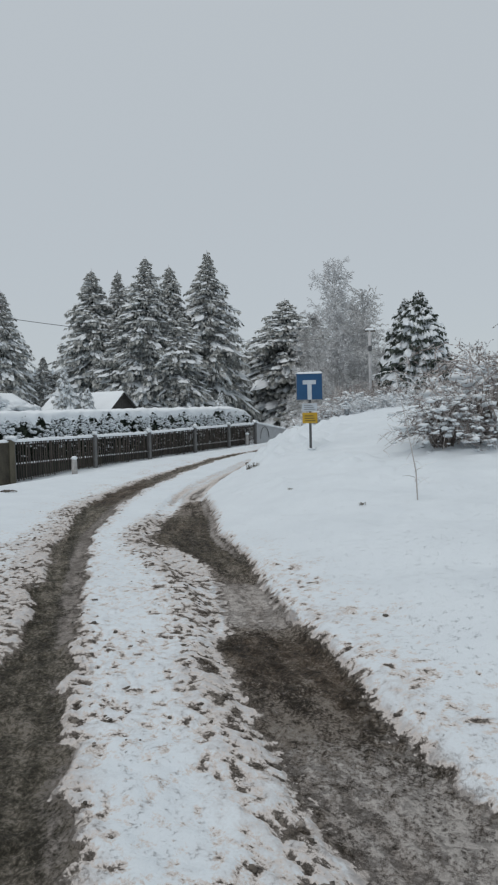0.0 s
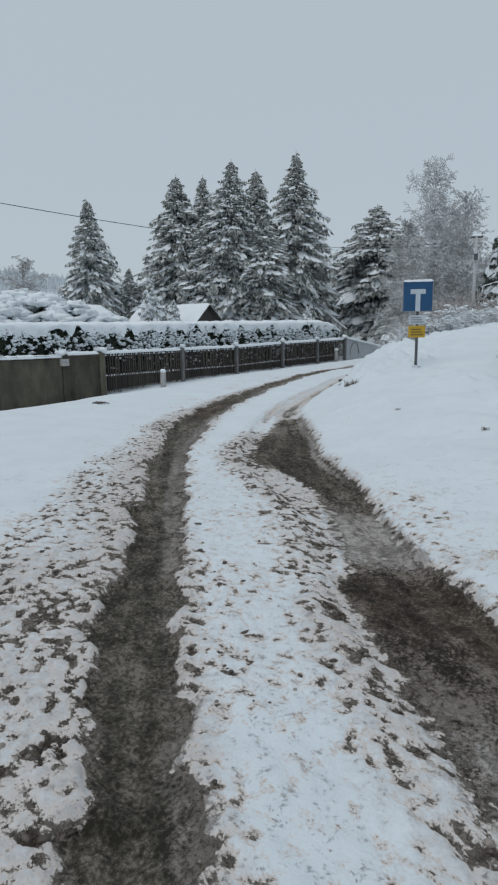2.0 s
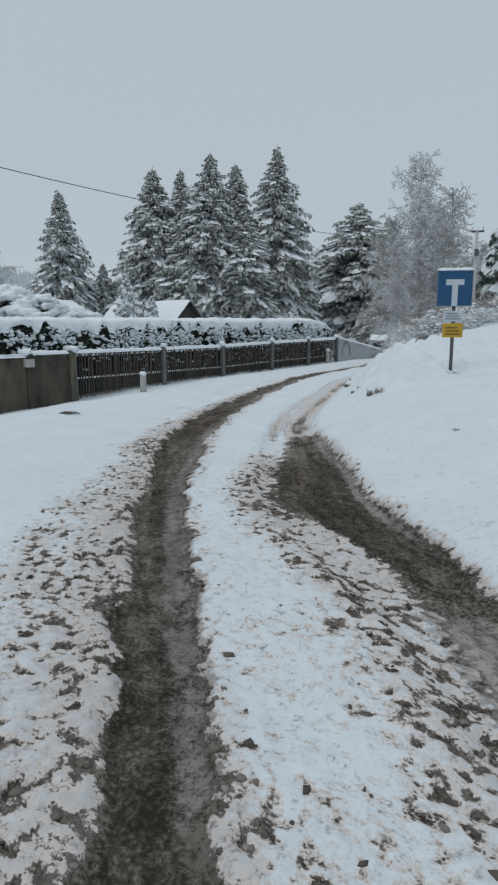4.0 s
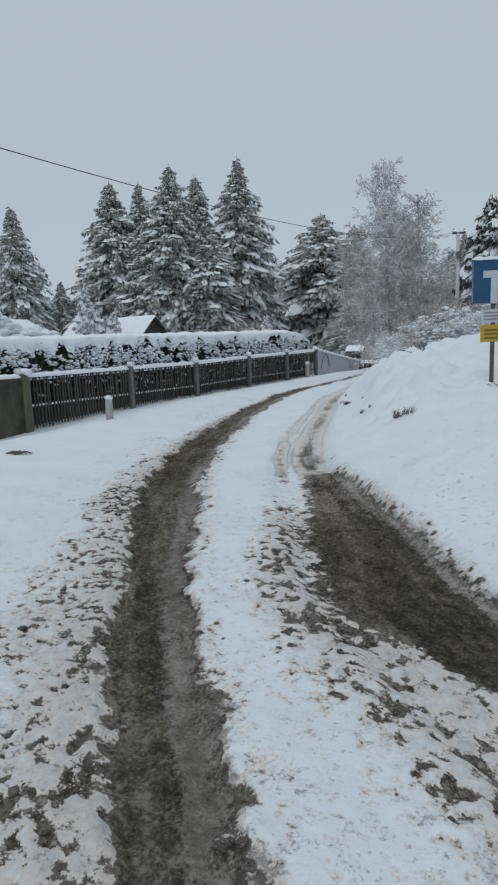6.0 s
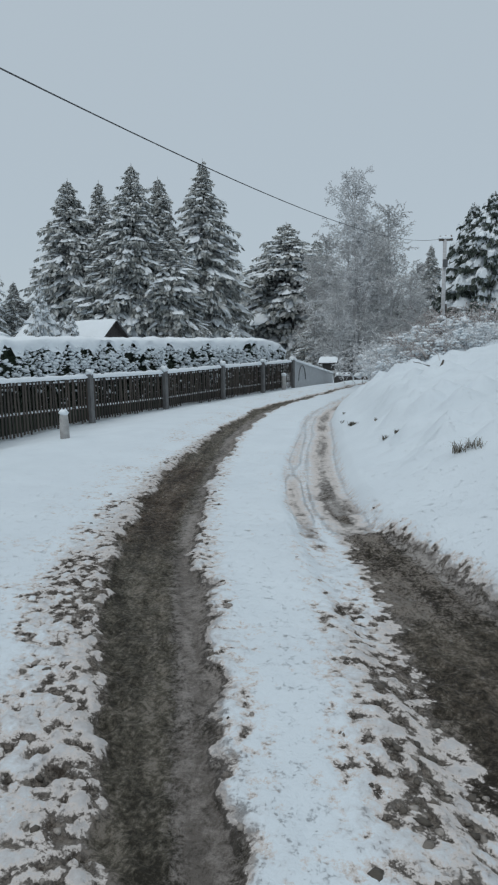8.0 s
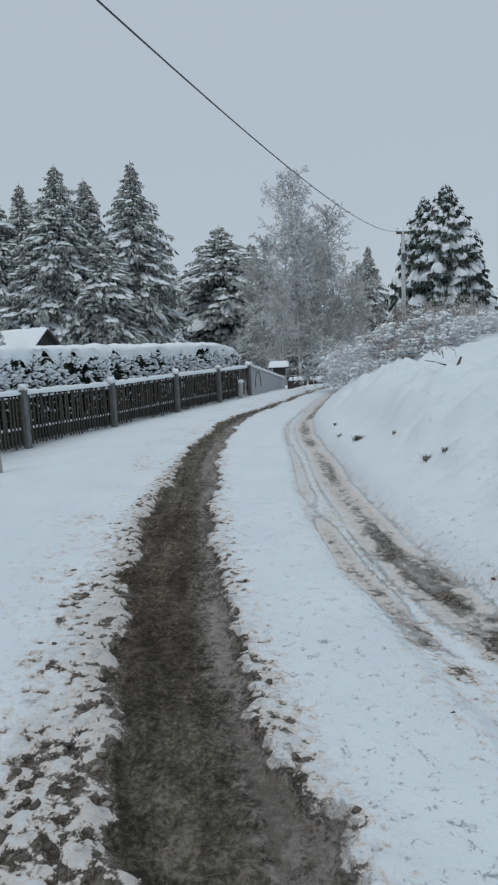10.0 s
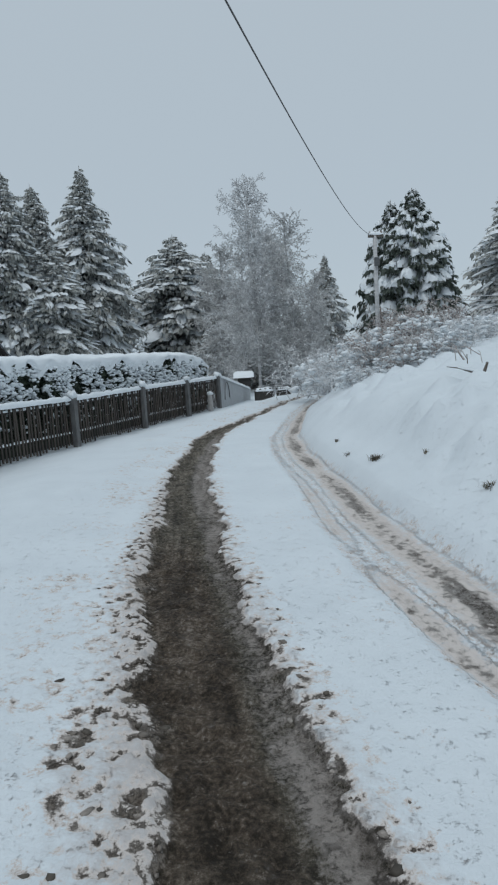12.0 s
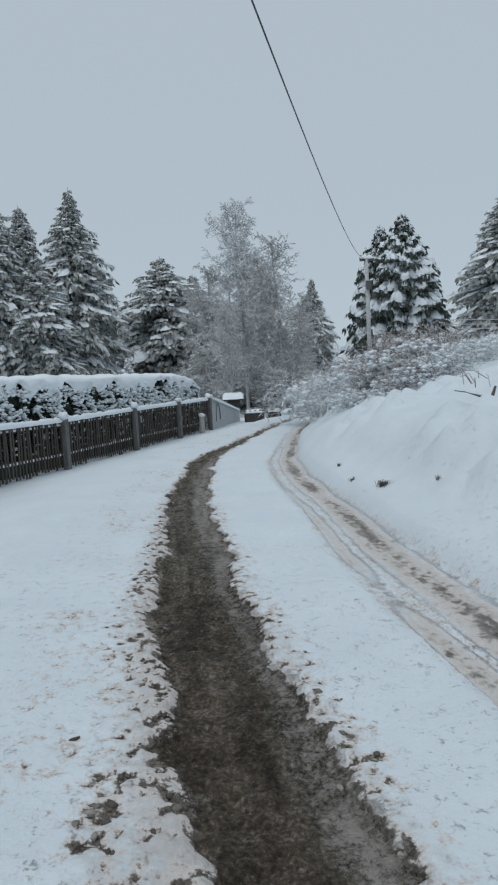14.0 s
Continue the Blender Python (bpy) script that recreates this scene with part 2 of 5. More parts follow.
class Shape:
    """Gathers vertices and faces."""

    def __init__(self):
        self.v, self.f, self.n = [], [], 0

    def add(self, verts, faces):
        verts = np.asarray(verts, float).reshape(-1, 3)
        self.v.append(verts)
        self.f.extend([tuple(int(i) + self.n for i in face) for face in faces])
        self.n += len(verts)
        return self

    def box(self, lo, hi, turn=0.0, at=(0, 0, 0)):
        (x0, y0, z0), (x1, y1, z1) = lo, hi
        p = np.array([[x0, y0, z0], [x1, y0, z0], [x1, y1, z0], [x0, y1, z0], [x0, y0, z1], [x1, y0, z1], [x1, y1, z1], [x0, y1, z1]])
        c, s = math.cos(turn), math.sin(turn)
        p[:, :2] = p[:, :2] @ np.array([[c, s], [-s, c]])
        return self.add(p + at, [(3, 2, 1, 0), (4, 5, 6, 7), (0, 1, 5, 4), (1, 2, 6, 5), (2, 3, 7, 6), (3, 0, 4, 7)])

    def tube(self, path, radii, sides=8, cap=True):
        path = np.asarray(path, float)
        radii = np.broadcast_to(radii, len(path))
        rings = []
        for i, p in enumerate(path):
            d = path[min(i + 1, len(path) - 1)] - path[max(i - 1, 0)]
            d = d / (np.linalg.norm(d) + 1e-9)
            a = np.cross(d, (0.31, 0.2, 0.93) if abs(d[2]) < 0.9 else (1, 0, 0))
            a /= np.linalg.norm(a) + 1e-9
            b = np.cross(d, a)
            th = np.arange(sides) * 2 * np.pi / sides
            rings.append(p + radii[i] * (np.cos(th)[:, None] * a + np.sin(th)[:, None] * b))
        faces = []
        for i in range(len(path) - 1):
            for k in range(sides):
                m = (k + 1) % sides
                faces.append((i * sides + k, i * sides + m, (i + 1) * sides + m, (i + 1) * sides + k))
        if cap:
            faces.append(tuple(range(sides))[::-1])
            faces.append(tuple(range((len(path) - 1) * sides, len(path) * sides)))
        return self.add(np.concatenate(rings), faces)

    def grid(self, p):
        """Faces over an array of points p[i, j]."""
        a, b = p.shape[:2]
        i, j = np.meshgrid(np.arange(a - 1), np.arange(b - 1), indexing="ij")
        k = (i * b + j).ravel()
        return self.add(p.reshape(-1, 3), np.stack([k, k + b, k + b + 1, k + 1], 1).tolist())

    def lump(self, at, size, r, squash=0.7, uneven=0.28):
        """A small uneven lump of 20 faces."""
        p = ICO * (1 + uneven * r.standard_normal((12, 1))) * np.array(size) * (1, 1, squash)
        t = r.uniform(0, 6.28)
        c, s = math.cos(t), math.sin(t)
        p = p @ np.array([[c, s, 0], [-s, c, 0], [0, 0, 1]])
        return self.add(p + at, ICO_F)

    def mesh(self, name, material, smooth=False):
        me = bpy.data.meshes.new(name)
        v = np.concatenate(self.v)
        me.from_pydata(v.tolist(), [], self.f)
        me.materials.append(material)
        if smooth:
            me.polygons.foreach_set("use_smooth", np.ones(len(me.polygons), bool))
        me.update()
        return me


g = (1 + 5**0.5) / 2
ICO = np.array([(-1, g, 0), (1, g, 0), (-1, -g, 0), (1, -g, 0), (0, -1, g), (0, 1, g), (0, -1, -g), (0, 1, -g), (g, 0, -1), (g, 0, 1), (-g, 0, -1), (-g, 0, 1)]) / 1.9
ICO_F = [(0, 11, 5), (0, 5, 1), (0, 1, 7), (0, 7, 10), (0, 10, 11), (1, 5, 9), (5, 11, 4), (11, 10, 2), (10, 7, 6), (7, 1, 8)]
ICO_F += [(3, 9, 4), (3, 4, 2), (3, 2, 6), (3, 6, 8), (3, 8, 9), (4, 9, 5), (2, 4, 11), (6, 2, 10), (8, 6, 7), (9, 8, 1)]


def quad_mesh(name, verts, quads, material, smooth=False):
    """A mesh straight from arrays of points and four-cornered faces."""
    me = bpy.data.meshes.new(name)
    verts, quads = np.asarray(verts, np.float32).reshape(-1, 3), np.asarray(quads, np.int32).reshape(-1, 4)
    me.vertices.add(len(verts))
    me.vertices.foreach_set("co", verts.ravel())
    me.loops.add(quads.size)
    me.loops.foreach_set("vertex_index", quads.ravel())
    me.polygons.add(len(quads))
    me.polygons.foreach_set("loop_start", np.arange(len(quads), dtype=np.int32) * 4)
    me.polygons.foreach_set("use_smooth", np.full(len(quads), smooth))
    me.materials.append(material)
    me.update(calc_edges=True)
    return me


def patch_faces(count, a, b):
    """Faces of count patches of a x b points each."""
    i, j = np.meshgrid(np.arange(a - 1), np.arange(b - 1), indexing="ij")
    k = (i * b + j).ravel()
    one = np.stack([k, k + b, k + b + 1, k + 1], 1)
    return (one[None] + np.arange(count)[:, None, None] * a * b).reshape(-1, 4)


def part(name, shape, material, parent=None, label="", smooth=False):
    me = shape if isinstance(shape, bpy.types.Mesh) else shape.mesh(name, material, smooth)
    ob = new(name, me)
    if parent is not None:
        ob.parent = parent
    return tagged(ob, label) if label else ob


def thing(name, label, category, m=None, group="", kind=""):
    ob = new(name)
    ob.empty_display_size = 0.2
    if m is not None:
        ob.matrix_basis = m
    return tagged(ob, label, category, group, kind)


def hashed(i, j, seed):
    h = (i * 374761393 + j * 668265263 + seed * 974634533) & 0xFFFFFFFF
    h = ((h ^ (h >> 13)) * 1274126177) & 0xFFFFFFFF
    return ((h ^ (h >> 16)) & 0xFFFF) / 65535.0


def value_noise(x, y, size, seed):
    """Smooth noise from 0 to 1 with lumps of the given size in metres."""
    x, y = np.asarray(x, float) / size, np.asarray(y, float) / size
    i, j = np.floor(x).astype(np.int64), np.floor(y).astype(np.int64)
    u, v = x - i, y - j
    u, v = u * u * (3 - 2 * u), v * v * (3 - 2 * v)
    a = hashed(i, j, seed) * (1 - u) + hashed(i + 1, j, seed) * u
    b = hashed(i, j + 1, seed) * (1 - u) + hashed(i + 1, j + 1, seed) * u
    return a * (1 - v) + b * v


def cellular(x, y, size, seed):
    """Distance to the nearest of scattered points, in units of size."""
    x, y = np.asarray(x, float) / size, np.asarray(y, float) / size
    i, j = np.floor(x).astype(np.int64), np.floor(y).astype(np.int64)
    best = np.full(np.shape(x), 9.0)
    for a in (-1, 0, 1):
        for b in (-1, 0, 1):
            px, py = i + a + hashed(i + a, j + b, seed), j + b + hashed(i + a, j + b, seed + 7)
            best = np.minimum(best, (px - x) ** 2 + (py - y) ** 2)
    return np.sqrt(best)


def step(lo, hi, x):
    t = np.clip((np.asarray(x, float) - lo) / (hi - lo), 0, 1)
    return t * t * (3 - 2 * t)


# ---- the lane: two wheel ruts, as functions of y ----
TY = np.arange(-60, 460, 0.05)


def table(ys, vs, width=13):
    v = np.interp(TY, ys, vs)
    k = np.hanning(width + 2)[1:-1]
    padded = np.pad(v, width // 2, mode="edge")
    return np.convolve(padded, k / k.sum(), mode="valid")[: len(TY)]


LEFT_MID = table(
    [-60, -5, 0, 2.4, 3.04, 4.0, 5.16, 6.4, 7.86, 9.0, 10, 11, 12.1, 13.2, 14.2, 15.6, 17.3, 19, 21, 23.5, 24.7, 25.8, 26.7, 28.5, 31, 36, 60, 460],
    [30, 7.6, 5.0, 3.38, 2.94, 2.36, 1.72, 1.02, 0.24, -0.29, -0.69, -1.12, -1.53, -1.85, -2.06, -2.36, -2.58, -2.82, -3.02, -3.1, -3.1, -2.9, -2.65, -2.3, -1.6, -0.3, 4, 40],
)
LEFT_HALF = table([0, 2.4, 5, 8, 10, 12, 15, 19, 24, 28, 33], [0.165, 0.17, 0.195, 0.21, 0.25, 0.3, 0.33, 0.3, 0.24, 0.16, 0.1])
RIGHT_MID = table(
    [-60, -5, 0, 3.6, 4.3, 5.0, 5.75, 6.5, 7.65, 8.3, 9.1, 10.4, 11.3, 12.8, 13.8, 15.2, 17, 19.2, 21.5, 24, 25.3, 29.3, 32, 36, 60, 460],
    [32, 9.9, 6.9, 4.43, 4.0, 3.63, 3.24, 2.86, 2.2, 1.74, 1.28, 0.86, 0.5, -0.05, -0.32, -0.58, -0.8, -1.0, -1.28, -1.36, -1.22, -0.8, -0.2, 0.8, 5.2, 41],
)
RIGHT_HALF = table([0, 3.6, 5.2, 5.9, 6.3, 7.2, 8.2, 9, 11.5, 13, 16, 19, 24, 29], [0.33, 0.33, 0.37, 0.29, 0.28, 0.38, 0.49, 0.5, 0.42, 0.34, 0.37, 0.33, 0.3, 0.2])
# how wet and dark the right rut's earth lies, and how far in from its left edge it begins
RIGHT_WET = table([0, 2.5, 3.8, 4.4, 4.9, 5.45, 5.85, 6.8, 7.15, 7.7, 10.7, 11.15, 11.6, 12.2, 12.8, 13.4, 40], [0.28, 0.28, 0.32, 0.5, 0.95, 1.0, 0.2, 0.14, 0.6, 1.0, 1.0, 0.4, 0.45, 0.62, 0.5, 0.3, 0.3], 7)
RIGHT_START = table([0, 5.3, 5.7, 6.5, 7.2, 8.0, 8.5, 8.9, 9.5, 10.5, 11.2, 12.5, 13.2, 40], [0.0, 0.0, 0.16, 0.3, 0.46, 0.42, 0.2, 0.05, 0.08, 0.08, 0.3, 0.4, 0.4, 0.4], 7)
# the share of the left rut that is bare earth; the rest of it is pressed grey slush
LEFT_BARE = table([0, 3.5, 4.7, 5.9, 7.2, 8.0, 9.0, 10.4, 12.1, 13.3, 15.4, 16.6, 19.4, 24, 30], [0.8, 0.76, 0.64, 0.57, 0.58, 0.54, 0.5, 0.6, 0.68, 0.74, 0.76, 0.66, 0.5, 0.55, 0.7], 21)
LANE_MID = (LEFT_MID + RIGHT_MID) / 2
ROAD_Z = table([-60, 0, 20, 24, 28, 32, 36, 44, 70, 120, 460], [0, 0, 0, 0.05, 0.16, 0.3, 0.36, 0.0, -0.9, -0.6, 2], 41)
BANK = table([-60, 0, 4, 6, 10, 15, 20, 26, 34, 60, 460], [0.1, 0.1, 0.17, 0.26, 0.55, 1.3, 1.8, 2.05, 2.45, 2.6, 3], 41)
BANK_WIDTH = table([-60, 25, 29, 40, 460], [1.8, 1.8, 3.4, 4.2, 4.4], 31)
FENCE_Z = table([-60, 10, 15, 18.5, 21.8, 27.5, 32, 40, 60, 460], [-0.7, -0.7, -0.58, -0.33, -0.08, 0.14, 0.28, 0.1, -0.5, 1.5], 41)
FENCE_A, FENCE_D = np.array((-7.26, 21.8)), np.array((0.3383, 0.941))
FENCE_N = np.array((-FENCE_D[1], FENCE_D[0]))


def along(tab, y):
    return np.interp(y, TY, tab)


def lane_frame(x, y):
    """Distances across the lane from the middle of each rut, and the ruts' half widths."""
    slope = np.interp(y, TY, np.gradient(LANE_MID, 0.05))
    c = 1 / np.sqrt(1 + slope**2)
    return (x - along(LEFT_MID, y)) * c, along(LEFT_HALF, y), (x - along(RIGHT_MID, y)) * c, along(RIGHT_HALF, y)


def masks(x, y):
    """Soil cover, wetness, pressed slush and brownness of the lane at a place, and how lumpy it lies."""
    x, y = np.asarray(x, float), np.asarray(y, float)
    dl, hl, dr, hr = lane_frame(x, y)
    ragged = (value_noise(x, y, 0.4, 3) - 0.5) * 0.14 + (value_noise(x, y, 0.15, 5) - 0.5) * 0.12
    # break-up: hollows between lumps of snow, at three sizes
    hollow = 0.75 * (value_noise(x, y, 0.055, 21) - 0.5) + 0.6 * (value_noise(x, y, 0.034, 22) - 0.5) + 0.6 * (cellular(x, y, 0.055, 33) - 0.5) + 0.32 * (value_noise(x, y, 0.16, 32) - 0.5) + 0.22 * (value_noise(x, y, 0.45, 34) - 0.5)
    # left rut
    a = (dl + hl) / (2 * hl) + ragged * 0.35
    rut_l = 1 - step(-0.05, 0.11, np.abs(dl) - hl + ragged)
    fade = 1 - 0.35 * step(25, 29, y)
    soil = 1.25 * rut_l * fade
    bare = along(LEFT_BARE, y)
    slush = rut_l * step(bare - 0.1, bare + 0.2, a) * np.interp(y, [2, 4.5, 6, 13, 14, 16], [0.45, 0.62, 0.95, 0.9, 0.75, 0.9])
    # crumbled earth dragged over the slush
    slush = slush * (1 - 0.75 * step(0.58, 0.75, value_noise(x, y * 0.6, 0.2, 35)) * np.interp(y, [5, 6.5, 8, 11, 13], [0.9, 0.5, 0.35, 0.35, 0.4]))
    wet = rut_l * np.interp(y, [2, 5, 9, 13, 18], [0.82, 0.85, 0.9, 1.0, 0.9])
    brown = rut_l * step(11.4, 12.8, y) * (1 - 0.8 * step(15.5, 16.8, y)) * (1 - step(bare - 0.15, bare + 0.1, a))
    # right rut: torn-up patches, and tan slush drawn into lines between them
    b = (dr + hr) / (2 * hr) + ragged * 0.5
    far = step(12.2, 13.6, y + 0.9 * (value_noise(x, y, 0.3, 17) - 0.5))
    start, wet_r = along(RIGHT_START, y), along(RIGHT_WET, y)
    core = step(start - 0.18, start + 0.24, b) * (1 - step(-0.02, 0.14, dr - hr + ragged * 0.25)) * (1 - far)
    soil = np.maximum(soil, core * (0.95 + 0.3 * wet_r))
    slush = np.maximum(slush, core * (1 - step(0.22, 0.5, wet_r)) * 0.95)
    edge_dark = step(0.55, 0.9, b) * 0.28 * (1 - step(5.0, 5.4, y))
    wet = np.maximum(wet, core * np.clip(wet_r + edge_dark, 0, 1))
    brown = np.maximum(brown, core * np.interp(y, [0, 4, 4.7, 5.4, 6, 7, 8, 10, 10.8, 12], [0.7, 0.8, 1.0, 1.0, 0.9, 0.4, 0.35, 0.65, 0.4, 0.5]))
    # the smooth dark rim that the wheel cut along the bank
    rim_cut = np.exp(-(((dr - hr - 0.01) / 0.065) ** 2)) * step(7.2, 8.6, y) * (1 - step(12.0, 13.4, y))
    slush = np.maximum(slush, 0.8 * rim_cut)
    soil = np.maximum(soil, 0.85 * rim_cut)
    # farther on the wheels have only pressed two stained bands
    line = value_noise(dr * 9, y * 1.1, 0.5, 8)
    inner = 1 - step(0.0, 0.12, np.abs(dr) - hr)
    band_r = np.exp(-(((dr - 0.13) / 0.2) ** 2)) * inner
    band_l = np.exp(-(((dr + 0.27) / 0.11) ** 2)) * step(-0.06, 0.02, dr + hr) * np.interp(y, [12, 14.8, 15.6, 16.4, 18, 24], [1, 1, 0.35, 0.8, 0.6, 0.45])
    patchy = 0.65 + 0.6 * value_noise(x, y, 0.9, 9)
    entering = step(11.0, 13.2, y + 0.9 * (value_noise(x, y, 0.3, 17) - 0.5))
    bands = entering * np.maximum(band_r * (0.74 + 0.14 * line), band_l * (0.58 + 0.14 * line)) * patchy
    soil = np.maximum(soil, 0.84 * bands)
    soil = np.maximum(soil, far * inner * (0.2 + 0.12 * line))
    slush = np.maximum(slush, far * step(0.1, 0.4, bands))
    brown = np.maximum(brown, 0.9 * entering * inner)
    churned = far * band_r * step(0.5, 0.75, value_noise(dr * 2, y, 0.3, 36)) * (1 - step(13.5, 15.5, y))
    soil, wet = np.maximum(soil, 1.1 * churned), np.maximum(wet, 0.6 * churned)
    slush = slush * (1 - 0.9 * churned)
    # thrown-up dirty lumps beside the ruts
    wide = np.interp(y, [0, 5, 7, 10, 12.5, 16, 22], [1.5, 1.35, 1.1, 0.8, 0.62, 0.4, 0.18])
    out, right, left, rim = -dl - hl, dl - hl, -dr - hr, dr - hr
    inside_l = step(-0.12, 0.0, out)
    dirt = inside_l * (1 - 0.55 * step(0.0, 0.6, out / wide)) * (1 - step(0.5, 1.0, out / wide)) * np.interp(y, [0, 5, 7, 14, 24], [0.48, 0.53, 0.61, 0.65, 0.35])
    dirt = np.maximum(dirt, inside_l * step(0.1, 0.25, out / wide) * (1 - step(0.55, 1.0, out / wide)) * np.interp(y, [0, 6, 9, 14, 20], [0.36, 0.38, 0.36, 0.32, 0.1]) * (0.6 + 0.8 * value_noise(x, y, 0.5, 37)))
    dirt = np.maximum(dirt, step(-0.08, 0.0, right) * (1 - step(0.0, 0.42, right)) ** 1.3 * np.interp(y, [0, 5, 6.5, 9, 10.2, 11, 14, 20], [0.68, 0.52, 0.28, 0.2, 0.36, 0.42, 0.42, 0.2]))
    lumpy_l = (1 - step(start - 0.05, start + 0.15, b)) * (1 - step(0.0, np.interp(y, [0, 9, 11], [0.75, 0.7, 0.4]), left)) * np.interp(y, [0, 4, 6, 7, 8, 10.2, 11, 11.6, 13.4], [0.5, 0.5, 0.42, 0.46, 0.52, 0.5, 0.42, 0.16, 0.05]) * (1 - far)
    dirt = np.maximum(dirt, lumpy_l * (0.7 + 0.6 * value_noise(x, y, 0.45, 38)))
    dirt = np.maximum(dirt, step(-0.12, 0.0, rim) * (1 - step(0.02, 0.26, rim)) * np.interp(y, [0, 5, 6, 7, 8, 11, 12.5, 14], [0.25, 0.35, 0.22, 0.3, 0.42, 0.42, 0.3, 0.03]) * (0.5 + value_noise(x, y, 0.35, 40)))
    between = step(0.0, 0.15, right) * step(0.0, 0.15, left)
    dirt = np.maximum(dirt, between * np.interp(y, [0, 4, 6, 8, 10, 14], [0.24, 0.22, 0.18, 0.1, 0.06, 0.05]) * (0.35 + 1.3 * value_noise(x, y, 0.5, 15)))
    dirt = np.maximum(dirt, step(0.0, 0.1, out) * (1 - step(0.4, 1.9, out)) * 0.13 * (0.2 + 1.3 * value_noise(x, y, 0.4, 16)))
    dirt = np.maximum(dirt, step(0.05, 0.15, rim) * (1 - step(0.3, 1.1, rim)) * np.interp(y, [0, 3, 6.5, 9], [0.22, 0.27, 0.22, 0.03]) * (0.3 + 1.3 * value_noise(x, y, 0.3, 39)))
    cover = np.maximum(soil, dirt)
    lumpy = np.clip(1.6 * dirt, 0, 1) * (1 - 0.6 * step(-0.05, 0.05, rim)) * (1 - np.clip(soil - 0.3, 0, 1))
    broken = 1.1 * hollow * np.clip(cover * 4, 0, 1) * (1 - 0.45 * step(0.7, 1.0, cover)) * (1 - 0.7 * far * inner)
    return np.clip(cover + broken, -0.3, 1.5), np.clip(wet, 0, 1), np.clip(slush, 0, 1), np.clip(brown, 0, 1), np.clip(1.25 * cover, 0, 1), lumpy, hollow


def streaks(x, y):
    """Fine lines that the wheels drew along the lane, with breaks in them."""
    dl, hl, dr, hr = lane_frame(x, y)
    d = np.where(np.abs(dl) < np.abs(dr), dl, dr)
    return 0.5 * value_noise(d, y * 0.11, 0.055, 51) + 0.25 * value_noise(d, y * 0.2, 0.16, 52) + 0.25 * value_noise(d, y * 0.35, 0.03, 53)


